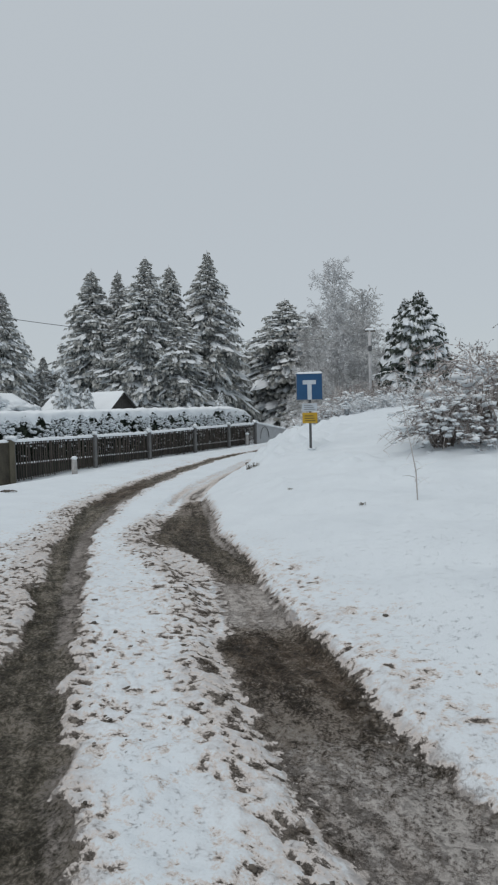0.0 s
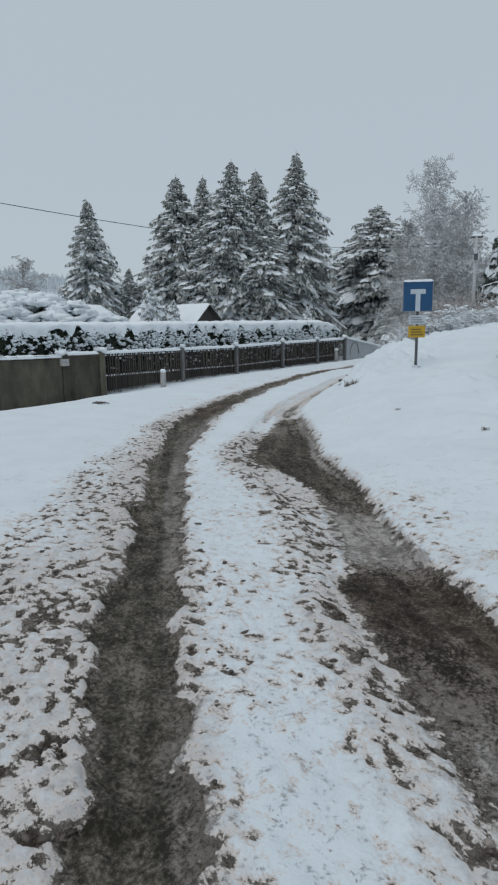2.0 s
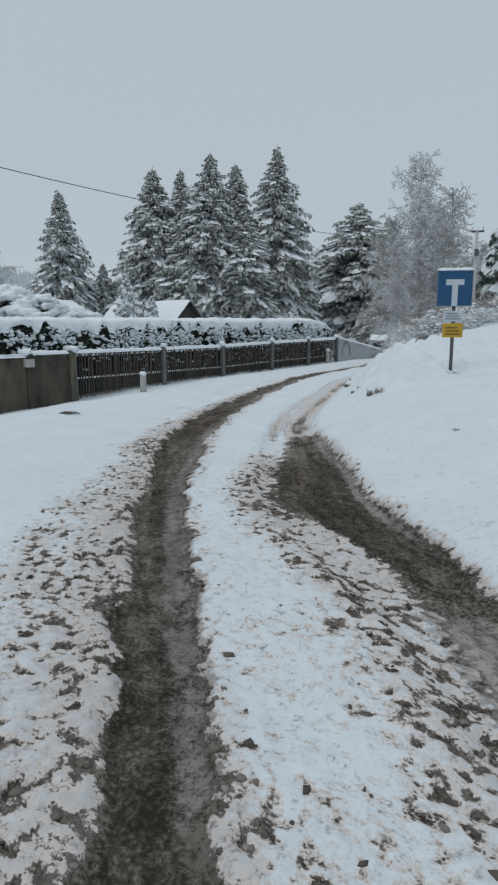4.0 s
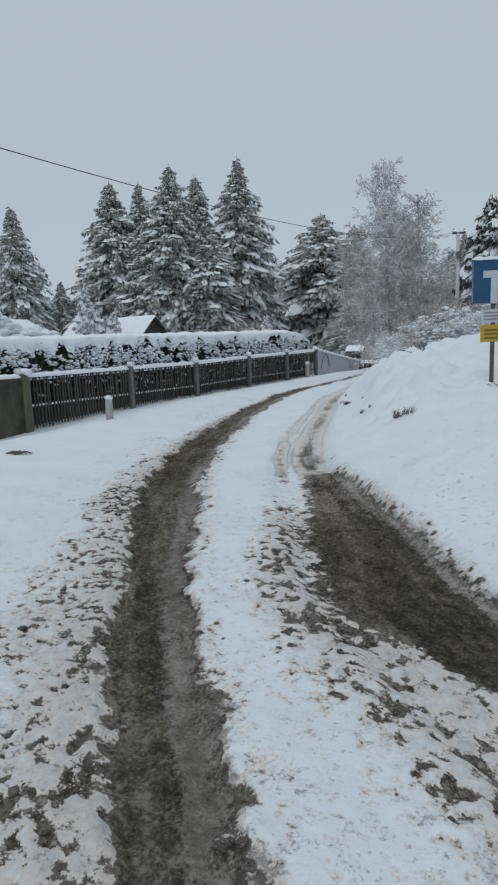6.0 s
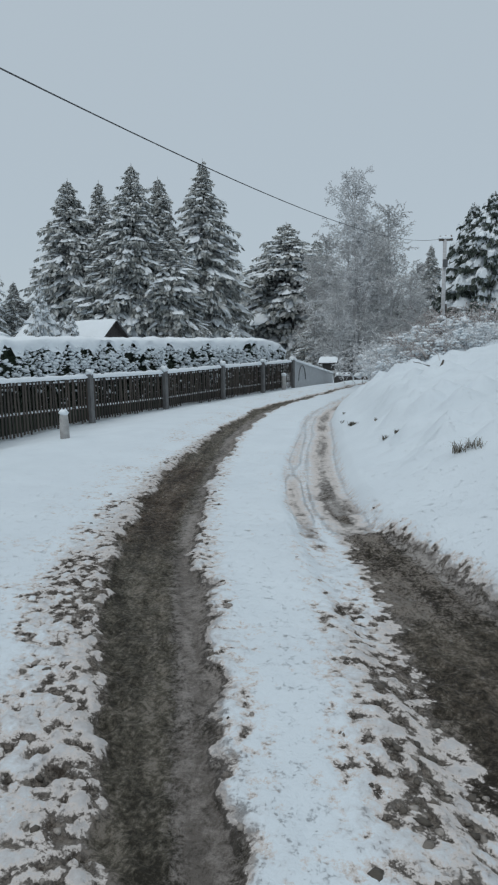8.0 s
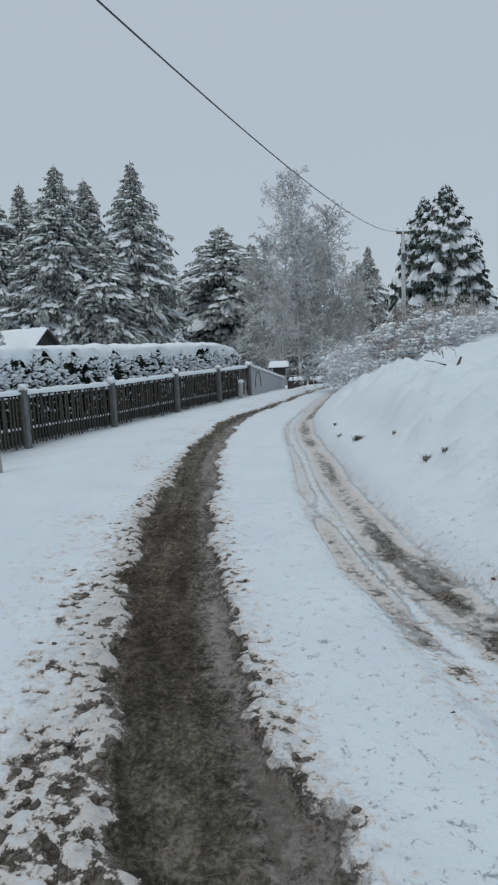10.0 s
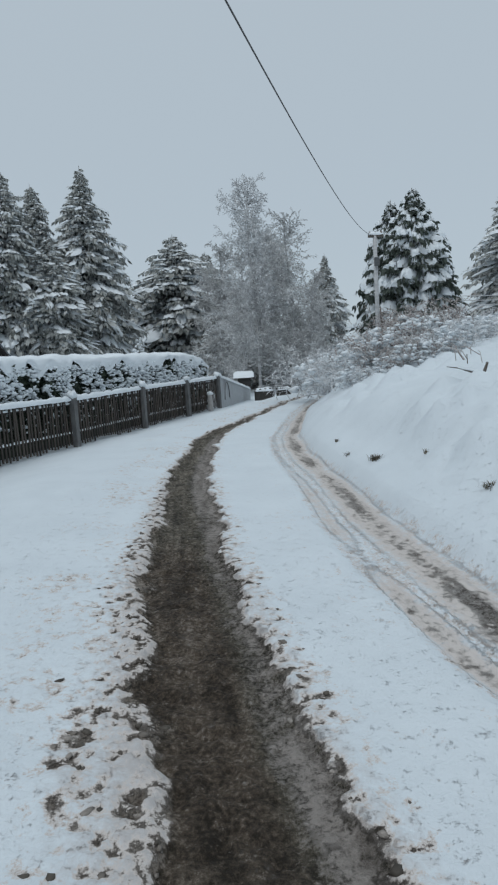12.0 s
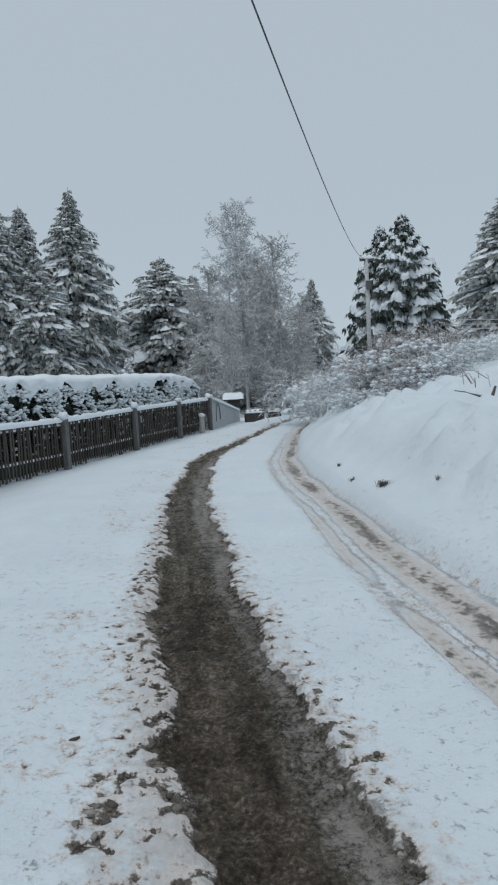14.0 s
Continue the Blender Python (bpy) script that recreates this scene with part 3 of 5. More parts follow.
def ground_z(x, y, rough=True):
    """The height of the snow, the ruts and the bank."""
    x, y = np.asarray(x, float), np.asarray(y, float)
    dl, hl, dr, hr = lane_frame(x, y)
    c = 1 / np.sqrt(1 + np.interp(y, TY, np.gradient(LANE_MID, 0.05)) ** 2)
    z = along(ROAD_Z, y)
    u = np.maximum(dr - hr, 0)
    fade = 1 / (1 + (u / 90) ** 2)
    z = z + (along(BANK, y) - along(ROAD_Z, y) * 0.4) * (1 - np.exp(-u / along(BANK_WIDTH, y))) * fade + 0.06 * step(0.0, 0.2, u)
    z = z - 0.17 * np.exp(-(((u - 0.65) / 0.38) ** 2)) * np.interp(y, [12, 15, 20, 23], [0, 1, 1, 0])
    z = z - 0.14 * np.exp(-(((x - 1.25) / 1.0) ** 2) - ((y - 24.2) / 2.6) ** 2)
    left_edge = along(LEFT_MID, y) - hl / c
    fence_x = FENCE_A[0] + (y - FENCE_A[1]) * FENCE_D[0] / FENCE_D[1]
    v = np.clip((left_edge - x) / np.maximum(left_edge - fence_x, 0.5), 0, 3)
    goal = along(FENCE_Z, y) - along(ROAD_Z, y)
    z = z + goal * step(0.35, 1.0, v) + 0.08 * step(0.02, 0.25, v) * (1 - step(0.5, 0.95, v))
    if rough:
        soil, wet, slush, brown, stain, lumpy, hollow = masks(x, y)
        el, er = np.abs(dl) - hl, np.abs(dr) - hr
        ragged = (value_noise(x, y, 0.4, 3) - 0.5) * 0.14 + (value_noise(x, y, 0.15, 5) - 0.5) * 0.12
        z = z - 0.055 * (1 - step(-0.05, 0.09, el + ragged)) - 0.05 * (1 - step(-0.05, 0.12, er + ragged * 0.25)) * np.interp(y, [0, 12, 15], [1, 1, 0.7])
        tread = np.sin(np.clip(er, -1, 0) * 95) * (1 - step(-0.05, 0.0, er)) * step(11.5, 14, y) * 0.004
        z = z + tread - lumpy * 0.04 * np.clip(hollow, -0.55, 0.55)
        earth = step(0.6, 0.9, soil) * (1 - 0.8 * slush)
        z = z + earth * (0.036 * (value_noise(x, y, 0.065, 27) - 0.5) + 0.024 * (value_noise(x, y, 0.16, 28) - 0.5) + 0.02 * (0.5 - cellular(x, y, 0.06, 29)))
        z = z + slush * step(0.6, 0.9, soil) * 0.02 * (streaks(x, y) - 0.5)
        trodden = step(0.0, 0.2, dl - hl) * step(0.0, 0.2, -dr - hr) * np.interp(y, [0, 6, 9, 14], [1, 0.9, 0.45, 0.3])
        z = z + trodden * (0.028 * (value_noise(x, y, 0.17, 30) - 0.5) + 0.018 * (value_noise(x, y, 0.08, 31) - 0.5))
        z = z + 0.05 * (value_noise(x, y, 1.1, 23) - 0.5) + 0.02 * (value_noise(x, y, 0.3, 24) - 0.5)
        # the bank: drifted humps over buried tussocks
        bank = step(0.25, 1.2, u) * (1 - step(18, 40, u))
        z = z + bank * (0.16 * (value_noise(x, y, 2.6, 25) - 0.5) + 0.13 * (value_noise(x, y, 0.85, 54) - 0.5) + 0.05 * (value_noise(x, y, 0.33, 55) - 0.5))
        tussock = np.clip(0.55 - cellular(x, y, 0.6, 56), 0, 1) * step(0.42, 0.58, value_noise(x, y, 1.6, 57)) * (1 - 0.7 * step(2.0, 4.0, u))
        z = z + bank * 0.4 * tussock * step(9, 14, y)
        z = z + 0.6 * (value_noise(x, y, 25, 26) - 0.5) * step(45, 120, np.hypot(x, y))
    return z


def gz(x, y):
    return float(ground_z(np.array([x]), np.array([y]))[0])


def build_ground():
    w = np.concatenate([-np.geomspace(300, 9, 14)[:-1], np.arange(-9, -2.3, 0.12), np.arange(-2.3, 2.1, 0.018), np.arange(2.1, 8, 0.07), np.geomspace(8, 300, 16)])
    y = np.concatenate([-np.geomspace(50, 2, 10), np.arange(-1.5, 2.0, 0.25), np.arange(2.0, 16.5, 0.02), np.arange(16.5, 25, 0.05), np.arange(25, 40, 0.15), np.geomspace(40, 440, 26)])
    yy, ww = np.meshgrid(y, w, indexing="ij")
    xx = along(LANE_MID, yy) + ww
    zz = ground_z(xx, yy)
    me = quad_mesh("ground", np.stack([xx, yy, zz], -1), patch_faces(1, *xx.shape)[:, ::-1], GROUND, True)
    fields = dict(zip(("soil", "wet", "slush", "brown", "stain"), masks(xx, yy)))
    fields["streak"] = streaks(xx, yy)
    for name, values in fields.items():
        at = me.attributes.new(name, "FLOAT", "POINT")
        at.data.foreach_set("value", values.ravel().astype(np.float32))
    tagged(new("ground", me), "snow-covered lane with two muddy wheel ruts between snowy verges", "ground", kind="structure")


build_ground()


def build_clods():
    """Loose crumbs of dirty slush and earth thrown up beside the ruts."""
    r = np.random.default_rng(5)
    s = Shape()
    n = 260000
    y = 1.8 + 19 * r.uniform(0, 1, n) ** 1.1
    x = along(LANE_MID, y) + r.uniform(-3.2, 2.4, n)
    soil, wet, slush, brown, stain, lumpy, hollow = masks(x, y)
    p = np.clip(lumpy, 0, 1) ** 1.5 * step(0.2, 0.6, soil) * step(-0.05, 0.25, hollow)
    keep = r.uniform(0, 1, n) < p * np.interp(y, [2, 8, 14, 21], [0.3, 0.3, 0.3, 0.08])
    x, y = x[keep], y[keep]
    for q, w, z in zip(x, y, ground_z(x, y)):
        d = 0.006 + 0.012 * r.uniform(0, 1) ** 2.5
        s.lump((q, w, z), (d * r.uniform(0.9, 2.0), d * r.uniform(0.9, 1.7), d), r, 0.7)
    tagged(new("slush_crumbs", s.mesh("slush_crumbs", CLODS, True)), "crumbs of dirty slush scattered along the wheel ruts", "slush", kind="stuff")


build_clods()

# ---- fence, wall and hedge ----


def fence_point(s, off=0.0):
    p = FENCE_A + FENCE_D * s + FENCE_N * off
    return float(p[0]), float(p[1])


FENCE_TURN = math.atan2(FENCE_D[1], FENCE_D[0])


def fence_top(s):
    return float(np.interp(s, [-12, -6.6, -3.6, 0, 3, 6, 8.6, 11], [0.9, 1.0, 1.12, 1.15, 1.18, 1.28, 1.34, 1.4]))


def snow_strip(a, b, width, height, r, step_m=0.12):
    """A rounded bead of snow from a to b."""
    a, b = np.array(a, float), np.array(b, float)
    n = max(3, int(np.linalg.norm(b - a) / step_m))
    d = (b - a) / np.linalg.norm(b - a)
    side = np.cross(d, (0, 0, 1))
    side /= np.linalg.norm(side)
    rows = []
    for i in range(n + 1):
        t = i / n
        k = r.uniform(0.75, 1.2) * (0.4 if i in (0, n) else 1)
        p = a + (b - a) * t
        th = np.linspace(-0.35, np.pi + 0.35, 8)
        rows.append(p + np.cos(th)[:, None] * side * width * (0.85 + 0.15 * k) + (np.sin(th)[:, None] * height * k) * np.array((0, 0, 1)))
    return np.array(rows)


def build_fence():
    r = np.random.default_rng(3)
    posts = [-3.55, 0.0, 2.97, 6.0, 8.64, 11.0]
    x0, y0 = fence_point(0)
    fence = thing("picket_fence", "dark brown wooden picket fence topped with a line of snow", "fence")
    for s in posts:
        x, y = fence_point(s, -0.05)
        base, top = gz(x, y) - 0.3, fence_top(s) + 0.03
        sh = Shape().box((-0.06, -0.065, base), (0.06, 0.065, top), FENCE_TURN, (x, y, 0))
        p = part("post", sh, POST, fence, "weathered grey fence post")
        cap = Shape()
        for _ in range(3):
            cap.lump((x + r.normal(0, 0.015), y + r.normal(0, 0.015), top + 0.045), (0.11, 0.11, 0.1), r, 0.85)
        part("snow_cap", cap, SNOW, p, "rounded cap of snow", True)
    for a, b in zip(posts[:-1], posts[1:]):
        for low in (0.16, 0.84):
            ax, ay = fence_point(a, 0.04)
            bx, by = fence_point(b, 0.04)
            za, zb = fence_top(a) - low, fence_top(b) - low
            n = Shape()
            n.tube([(ax, ay, za), (bx, by, zb)], 0.03, 4)
            rail = part("rail", n, PICKET, fence)
            sn = Shape().grid(snow_strip((ax, ay, za + 0.025), (bx, by, zb + 0.025), 0.035, 0.04, r, step_m=0.06))
            part("snow_line", sn, SNOW, rail, "thin line of snow", True)
        ax, ay = fence_point(a + 0.06)
        bx, by = fence_point(b - 0.06)
        sn = Shape().grid(snow_strip((ax, ay, fence_top(a) - 0.045), (bx, by, fence_top(b) - 0.045), 0.06, 0.09, r, step_m=0.08))
        part("snow_ridge", sn, SNOW, fence, "ridge of snow along the picket tops", True)
    shared = {}
    s = posts[0] + 0.13
    while s < posts[-1] - 0.05:
        if min(abs(s - p) for p in posts) > 0.085:
            x, y = fence_point(s)
            top, base = fence_top(s) - 0.02 + r.normal(0, 0.008), gz(x, y) + 0.02 + r.uniform(0, 0.05)
            h = round((top - base) / 0.03) * 0.03
            if h not in shared:
                w, d = 0.024, 0.009
                sh = Shape()
                sh.add(
                    [(-w, -d, 0), (w, -d, 0), (w, d, 0), (-w, d, 0), (-w, -d, h - 0.04), (w, -d, h - 0.04), (w, d, h - 0.04), (-w, d, h - 0.04), (-w * 0.4, -d, h), (w * 0.4, -d, h), (w * 0.4, d, h), (-w * 0.4, d, h)],
                    [(3, 2, 1, 0), (0, 1, 5, 4), (1, 2, 6, 5), (2, 3, 7, 6), (3, 0, 4, 7), (4, 5, 9, 8), (5, 6, 10, 9), (6, 7, 11, 10), (7, 4, 8, 11), (8, 9, 10, 11)],
                )
                shared[h] = sh.mesh("picket", PICKET)
            ob = part("picket", shared[h], PICKET, fence)
            ob.matrix_basis = pose(x, y, top - h, r.normal(0, 0.8), r.normal(0, 1.0), math.degrees(FENCE_TURN) + r.normal(0, 2))
        s += 0.098


build_fence()


def build_wall():
    r = np.random.default_rng(8)
    wall = thing("garden_wall", "stained dark grey concrete garden wall with snow on its coping", "wall")
    joints = [-3.7, -5.0, -7.2, -9.4, -11.6, -13.8, -16.0, -18.2, -20.4]
    for b, a in zip(joints[:-1], joints[1:]):
        x, y = fence_point(a)
        length = b - a
        sh = Shape().box((0.012, -0.07, -1.6), (length - 0.012, 0.07, fence_top((a + b) / 2) - 0.04), FENCE_TURN, (x, y, 0))
        part("panel", sh, CONCRETE, wall)
        ax, ay = fence_point(a)
        bx, by = fence_point(b)
        sh = Shape().box((-0.02, -0.1, fence_top(a) - 0.045), (length + 0.02, 0.1, fence_top(b) - 0.01), FENCE_TURN, (x, y, 0))
        part("coping", sh, CONCRETE, wall)
        sn = Shape().grid(snow_strip((ax, ay, fence_top((a + b) / 2) - 0.012), (bx, by, fence_top((a + b) / 2) - 0.012), 0.12, 0.09, r))
        part("snow_ridge", sn, SNOW, wall, "ridge of snow", True)
    for s in (-3.62, -5.0):
        x, y = fence_point(s, -0.03)
        sh = Shape().box((-0.1, -0.1, -1.6), (0.1, 0.12, fence_top(s) + 0.02), FENCE_TURN, (x, y, 0))
        pier = part("pier", sh, CONCRETE, wall)
        cap = Shape()
        for k in range(4):
            cap.lump((x + r.normal(0, 0.04), y + r.normal(0, 0.04), fence_top(s) + 0.07), (0.15, 0.15, 0.12), r, 0.85)
        part("snow_cap", cap, SNOW, pier, "rounded cap of snow", True)
    x, y = fence_point(-5.05, -0.16)
    box = thing("letter_box", "small pale letter box hung on the concrete wall", "letter box")
    part("case", Shape().box((-0.14, -0.05, 0.72), (0.14, 0.06, 0.94), FENCE_TURN, (x, y, 0)), STONE, box)
    part("flap", Shape().box((-0.11, -0.062, 0.87), (0.11, -0.05, 0.9), FENCE_TURN, (x, y, 0)), GREY_WOOD, box)


build_wall()


def build_hedge():
    r = np.random.default_rng(17)
    s0, s1, near, deep = -13.5, 11.1, 0.42, 1.5
    top = lambda s: float(np.interp(s, [-13, -4, 0, 6, 9.5, 10.6, 11.1], [1.78, 1.9, 1.95, 2.02, 2.08, 1.98, 1.7]))
    hedge = thing("evergreen_hedge", "clipped dark evergreen hedge with a thick cap of snow", "hedge")
    core = Shape()
    for a in np.arange(s0, s1 - 0.3, 0.6):
        x, y = fence_point(a)
        core.box((0.0, near + 0.14, -0.6), (0.6, deep, top(a + 0.3) - 0.12), FENCE_TURN, (x, y, 0))
    part("core", core, HEDGE_LEAF, hedge)
    leaves = Shape()
    count = 19000
    ss, uu = r.uniform(s0, s1, count), r.uniform(0, 1, count)
    for s, u in zip(ss, uu):
        t = top(s)
        bulge = 0.10 * (value_noise(s, u * 1.6, 0.35, 41) - 0.5)
        if u < 0.86:
            z, off = 0.2 + (t - 0.2) * u / 0.86, near + bulge + r.uniform(-0.03, 0.16)
        else:
            z, off = t + r.uniform(-0.08, 0.03), near + (deep - near) * (u - 0.86) / 0.14
        x, y = fence_point(s, float(off))
        leaf_quad(leaves, (x, y, z), r.uniform(0.035, 0.075), r)
    for _ in range(900):
        x, y = fence_point(s1 + r.uniform(-0.1, 0.12), r.uniform(near, deep))
        leaf_quad(leaves, (x, y, r.uniform(0.4, 1.75)), r.uniform(0.04, 0.075), r)
    part("foliage", leaves, HEDGE_LEAF, hedge)
    # the snow on top, its lip hanging unevenly over the face
    rows = []
    for s in np.arange(s0, s1 + 0.14, 0.09):
        t, row = top(s), []
        for k in range(15):
            q = k / 14
            lip = -0.22 * step(-6.0, -8.0, s) * value_noise(s, 0, 0.7, 43) + (value_noise(s, 0, 0.3, 44) - 0.5) * 0.3 + (value_noise(s, 0, 0.1, 45) - 0.5) * 0.24
            if q < 0.25:
                off, z = near - 0.05 - 0.03 * math.sin(q * 12) - 0.1 * (value_noise(s, q * 4, 0.2, 49) - 0.5), t - 0.12 + lip + (0.27 - lip) * q / 0.25
            elif q < 0.85:
                off = near - 0.05 + (deep - near + 0.1) * (q - 0.25) / 0.6
                z = t + 0.15 + 0.07 * math.sin((q - 0.25) / 0.6 * math.pi) + 0.07 * (value_noise(s, off, 0.5, 46) - 0.5) + 0.06 * (value_noise(s, off, 0.17, 50) - 0.5)
            else:
                off, z = deep + 0.06, t + 0.15 - (q - 0.85) * 1.6
            x, y = fence_point(s, float(off))
            row.append((x, y, z))
        rows.append(row)
    part("snow_cap", Shape().grid(np.array(rows)), SNOW, hedge, "thick rounded cap of snow", True)
    tufts = Shape()
    for _ in range(14000):
        s, u = r.uniform(s0, s1), r.uniform(0, 1) ** 0.7
        if 0.5 * value_noise(s, u * 2.2, 0.42, 47) + 0.5 * value_noise(s, u * 2.0, 0.13, 48) < np.interp(s, [-6, 1, 7], [0.5, 0.43, 0.36]):
            continue
        if 0.4 + (top(s) - 0.45) * u < fence_top(s) - 0.12 and r.uniform() < 0.8:
            continue
        x, y = fence_point(s, near - 0.02 + r.uniform(-0.05, 0.06))
        d = 0.018 + 0.05 * r.uniform(0, 1) ** 2
        tufts.lump((x, y, 0.4 + (top(s) - 0.45) * u), (d * r.uniform(0.8, 1.7), d, d * 0.9), r, 0.75)
    for _ in range(60):
        x, y = fence_point(s1 + 0.08, r.uniform(near, deep))
        d = r.uniform(0.04, 0.09)
        tufts.lump((x, y, r.uniform(0.5, 1.75)), (d, d * 1.5, d), r, 0.75)
    part("caught_snow", tufts, SNOW, hedge, "tufts of snow caught in the leaves", True)


def leaf_quad(shape, at, size, r):
    """A small folded leaf spray facing any way."""
    a = r.standard_normal(3)
    a /= np.linalg.norm(a)
    b = np.cross(a, r.standard_normal(3))
    b /= np.linalg.norm(b) + 1e-9
    c = np.cross(a, b)
    p = np.array(at)
    shape.add([p - a * size, p + b * size * 0.55 + c * size * 0.25, p + a * size, p - b * size * 0.55 + c * size * 0.25], [(0, 1, 2), (0, 2, 3)])


build_hedge()


def bollard(x, y, z0, h, label):
    r = np.random.default_rng(int(abs(x) * 100))
    st = thing("marker_stone", label, "bollard", group="marker stones by the fence")
    th = [(0.092, -0.3), (0.092, 0.0), (0.088, h * 0.6), (0.084, h - 0.03), (0.07, h)]
    part("shaft", Shape().tube([(x, y, z0 + z) for _, z in th], [q for q, _ in th], 10), STONE, st, "", True)
    cap = Shape()
    for k in range(3):
        cap.lump((x + r.normal(0, 0.015), y, z0 + h + 0.035), (0.098, 0.098, 0.085), r, 0.8)
    part("snow_cap", cap, SNOW, st, "cap of snow", True)


bollard(-5.79, 17.95, 0.14, 0.36, "short pale stone bollard capped with snow before the fence")
bollard(-3.72, 31.27, 0.36, 0.45, "short pale stone bollard capped with snow at the fence's end")

# ---- trees ----


def spruce_meshes(seed, H, R, count=430, low=0.03, droop=0.72, power=0.62, leaf=None, sprays=34, tongues=7, wide=0.34, thick=1.2, share=0.85, plump=0.0, fan=0.22, wild=1.0):
    """Trunk, needles and snow of one spruce that stands at the origin."""
    r = np.random.default_rng(seed)
    up = np.array((0, 0, 1.0))
    trunk = Shape().tube([(0, 0, -0.5), (0, 0, H * 0.5), (0, 0, H * 0.97)], [H * 0.014, H * 0.009, 0.02], 8)
    k = np.arange(count)
    t = low + (0.985 - low) * (1 - (1 - (k + r.uniform(0, 1, count)) / count) ** 0.8)
    turn = k * 2.39996 + r.normal(0, 0.35, count)
    out = np.stack([np.cos(turn), np.sin(turn), 0 * turn], -1)
    side = np.stack([-out[:, 1], out[:, 0], 0 * turn], -1)
    # the crown is fuller on some sides and at some heights than at others
    uneven = 0.97 - 0.25 * wild + 0.5 * wild * value_noise(t * H / 1.5, (turn % 6.283) * 1.2, 1.0, seed)
    L = R * np.maximum(1 - t, 0.01) ** power * (0.9 + wild * r.uniform(-0.35, 0.3, count)) * uneven * (0.82 + 0.18 * np.minimum(1, t / 0.16)) * np.minimum(1, (1.02 - t) / 0.3) ** 0.45 + 0.1
    sag = droop * r.uniform(0.4, 1.6, count) * (1 - 0.75 * t)
    rise = r.uniform(0.0, 0.5, count)
    bow = r.normal(0, 0.12, count)

    def at(b, q, s):
        """Points on branch b, a share q out and s to its side."""
        spread = L[b] * fan * np.sin(np.pi * np.clip(q * 0.8 + 0.2, 0, 1)) ** 0.8 + 0.05
        lift = L[b] * (rise[b] * q - (sag[b] + rise[b]) * q**1.7 + 0.22 * sag[b] * q**4)
        p = (t[b] * H + lift)[..., None] * up + out[b] * (q * L[b])[..., None] + side[b] * (s * spread + bow[b] * L[b] * q**2)[..., None]
        return p - up * (s * s * spread * 0.55)[..., None], spread

    tip = Shape().tube([(0, 0, H * 0.93), (0, 0, H)], [0.03, 0.012], 5)
    trunk.add(np.concatenate(tip.v), tip.f)
    # drooping sprays of needles
    b = np.repeat(k, sprays)
    m = len(b)
    q, s = r.uniform(0.12, 1.0, m) ** 0.75, r.uniform(-1, 1, m)
    p, spread = at(b, q, s)
    way = out[b] * r.uniform(0.1, 0.9, m)[:, None] + side[b] * (s * r.uniform(0.2, 1.0, m))[:, None] - up * r.uniform(0.3, 2.4, m)[:, None]
    way /= np.linalg.norm(way, axis=1)[:, None]
    ln = (0.06 + 0.006 * H + 0.1 * L[b]) * r.uniform(0.6, 1.4, m)
    cross = np.cross(way, r.standard_normal((m, 3)))
    cross /= np.linalg.norm(cross, axis=1)[:, None] + 1e-9
    half = cross * (ln * r.uniform(0.13, 0.26, m))[:, None]
    mid_p = p + way * (ln * 0.45)[:, None] + up * (0.05 * ln)[:, None]
    verts = np.stack([p, mid_p + half, p + way * ln[:, None], mid_p - half], 1)
    needles = quad_mesh("crown", verts, np.arange(m * 4), leaf or NEEDLES)
    # tongues of snow lying along the branches and hanging over their ends
    b = np.repeat(k, tongues)
    b = b[r.uniform(0, 1, len(b)) < share]
    m = len(b)
    rows, cols = (7, 5) if plump else (6, 3)
    s0 = r.uniform(-0.85, 0.85, m)
    q0 = r.uniform(0.15, 0.75, m)
    q1 = np.minimum(q0 + r.uniform(0.15, 0.45, m), 1.04)
    f = np.linspace(0, 1, rows)[None, :, None]
    e = np.linspace(-1, 1, cols)[None, None, :]
    qq = q0[:, None, None] + (q1 - q0)[:, None, None] * f + 0 * e
    body = np.sin(np.pi * np.clip(f * 0.86 + 0.1, 0, 1)) ** 0.6
    width = (wide * r.uniform(0.45, 1.2, m))[:, None, None]
    ss = s0[:, None, None] * (0.35 + 0.65 * f) + e * width * body
    bb = np.broadcast_to(b[:, None, None], qq.shape)
    p, spread = at(bb, qq, np.clip(ss, -1.25, 1.25))
    high = (0.03 + 0.03 * L[b] * thick * r.uniform(0.5, 1.3, m))[:, None, None] * body
    p = p + up * (0.03 + 0.03 * L[b][:, None, None] + high * (1.25 - 1.5 * e**2) - plump * np.abs(e) ** 3 * spread * 0.35)[..., None]
    p += r.normal(0, 0.03, p.shape) * (0.3 + 0.14 * L[b])[:, None, None, None]
    snow = quad_mesh("snow", p, patch_faces(m, rows, cols), SNOW, True)
    return trunk.mesh("trunk", BARK, True), needles, snow


def plant(meshes, base_size, x, y, height, radius, turn, label, name="spruce", group="snowy spruces"):
    H, R = base_size
    ground = float(ground_z(np.array([x]), np.array([y]), False)[0])
    k, w = (height - ground) / H, radius / R
    tree = thing(name, label, "tree", pose(x, y, ground - 0.05, 0, 0, turn) @ Matrix.Diagonal((w, w, k, 1)), group)
    tree.scale = (w, w, k)
    for n, me in zip(("trunk", "crown", "snow"), meshes):
        tagged(part(n, me, None, tree), kind="" if n == "trunk" else "stuff")
    return tree


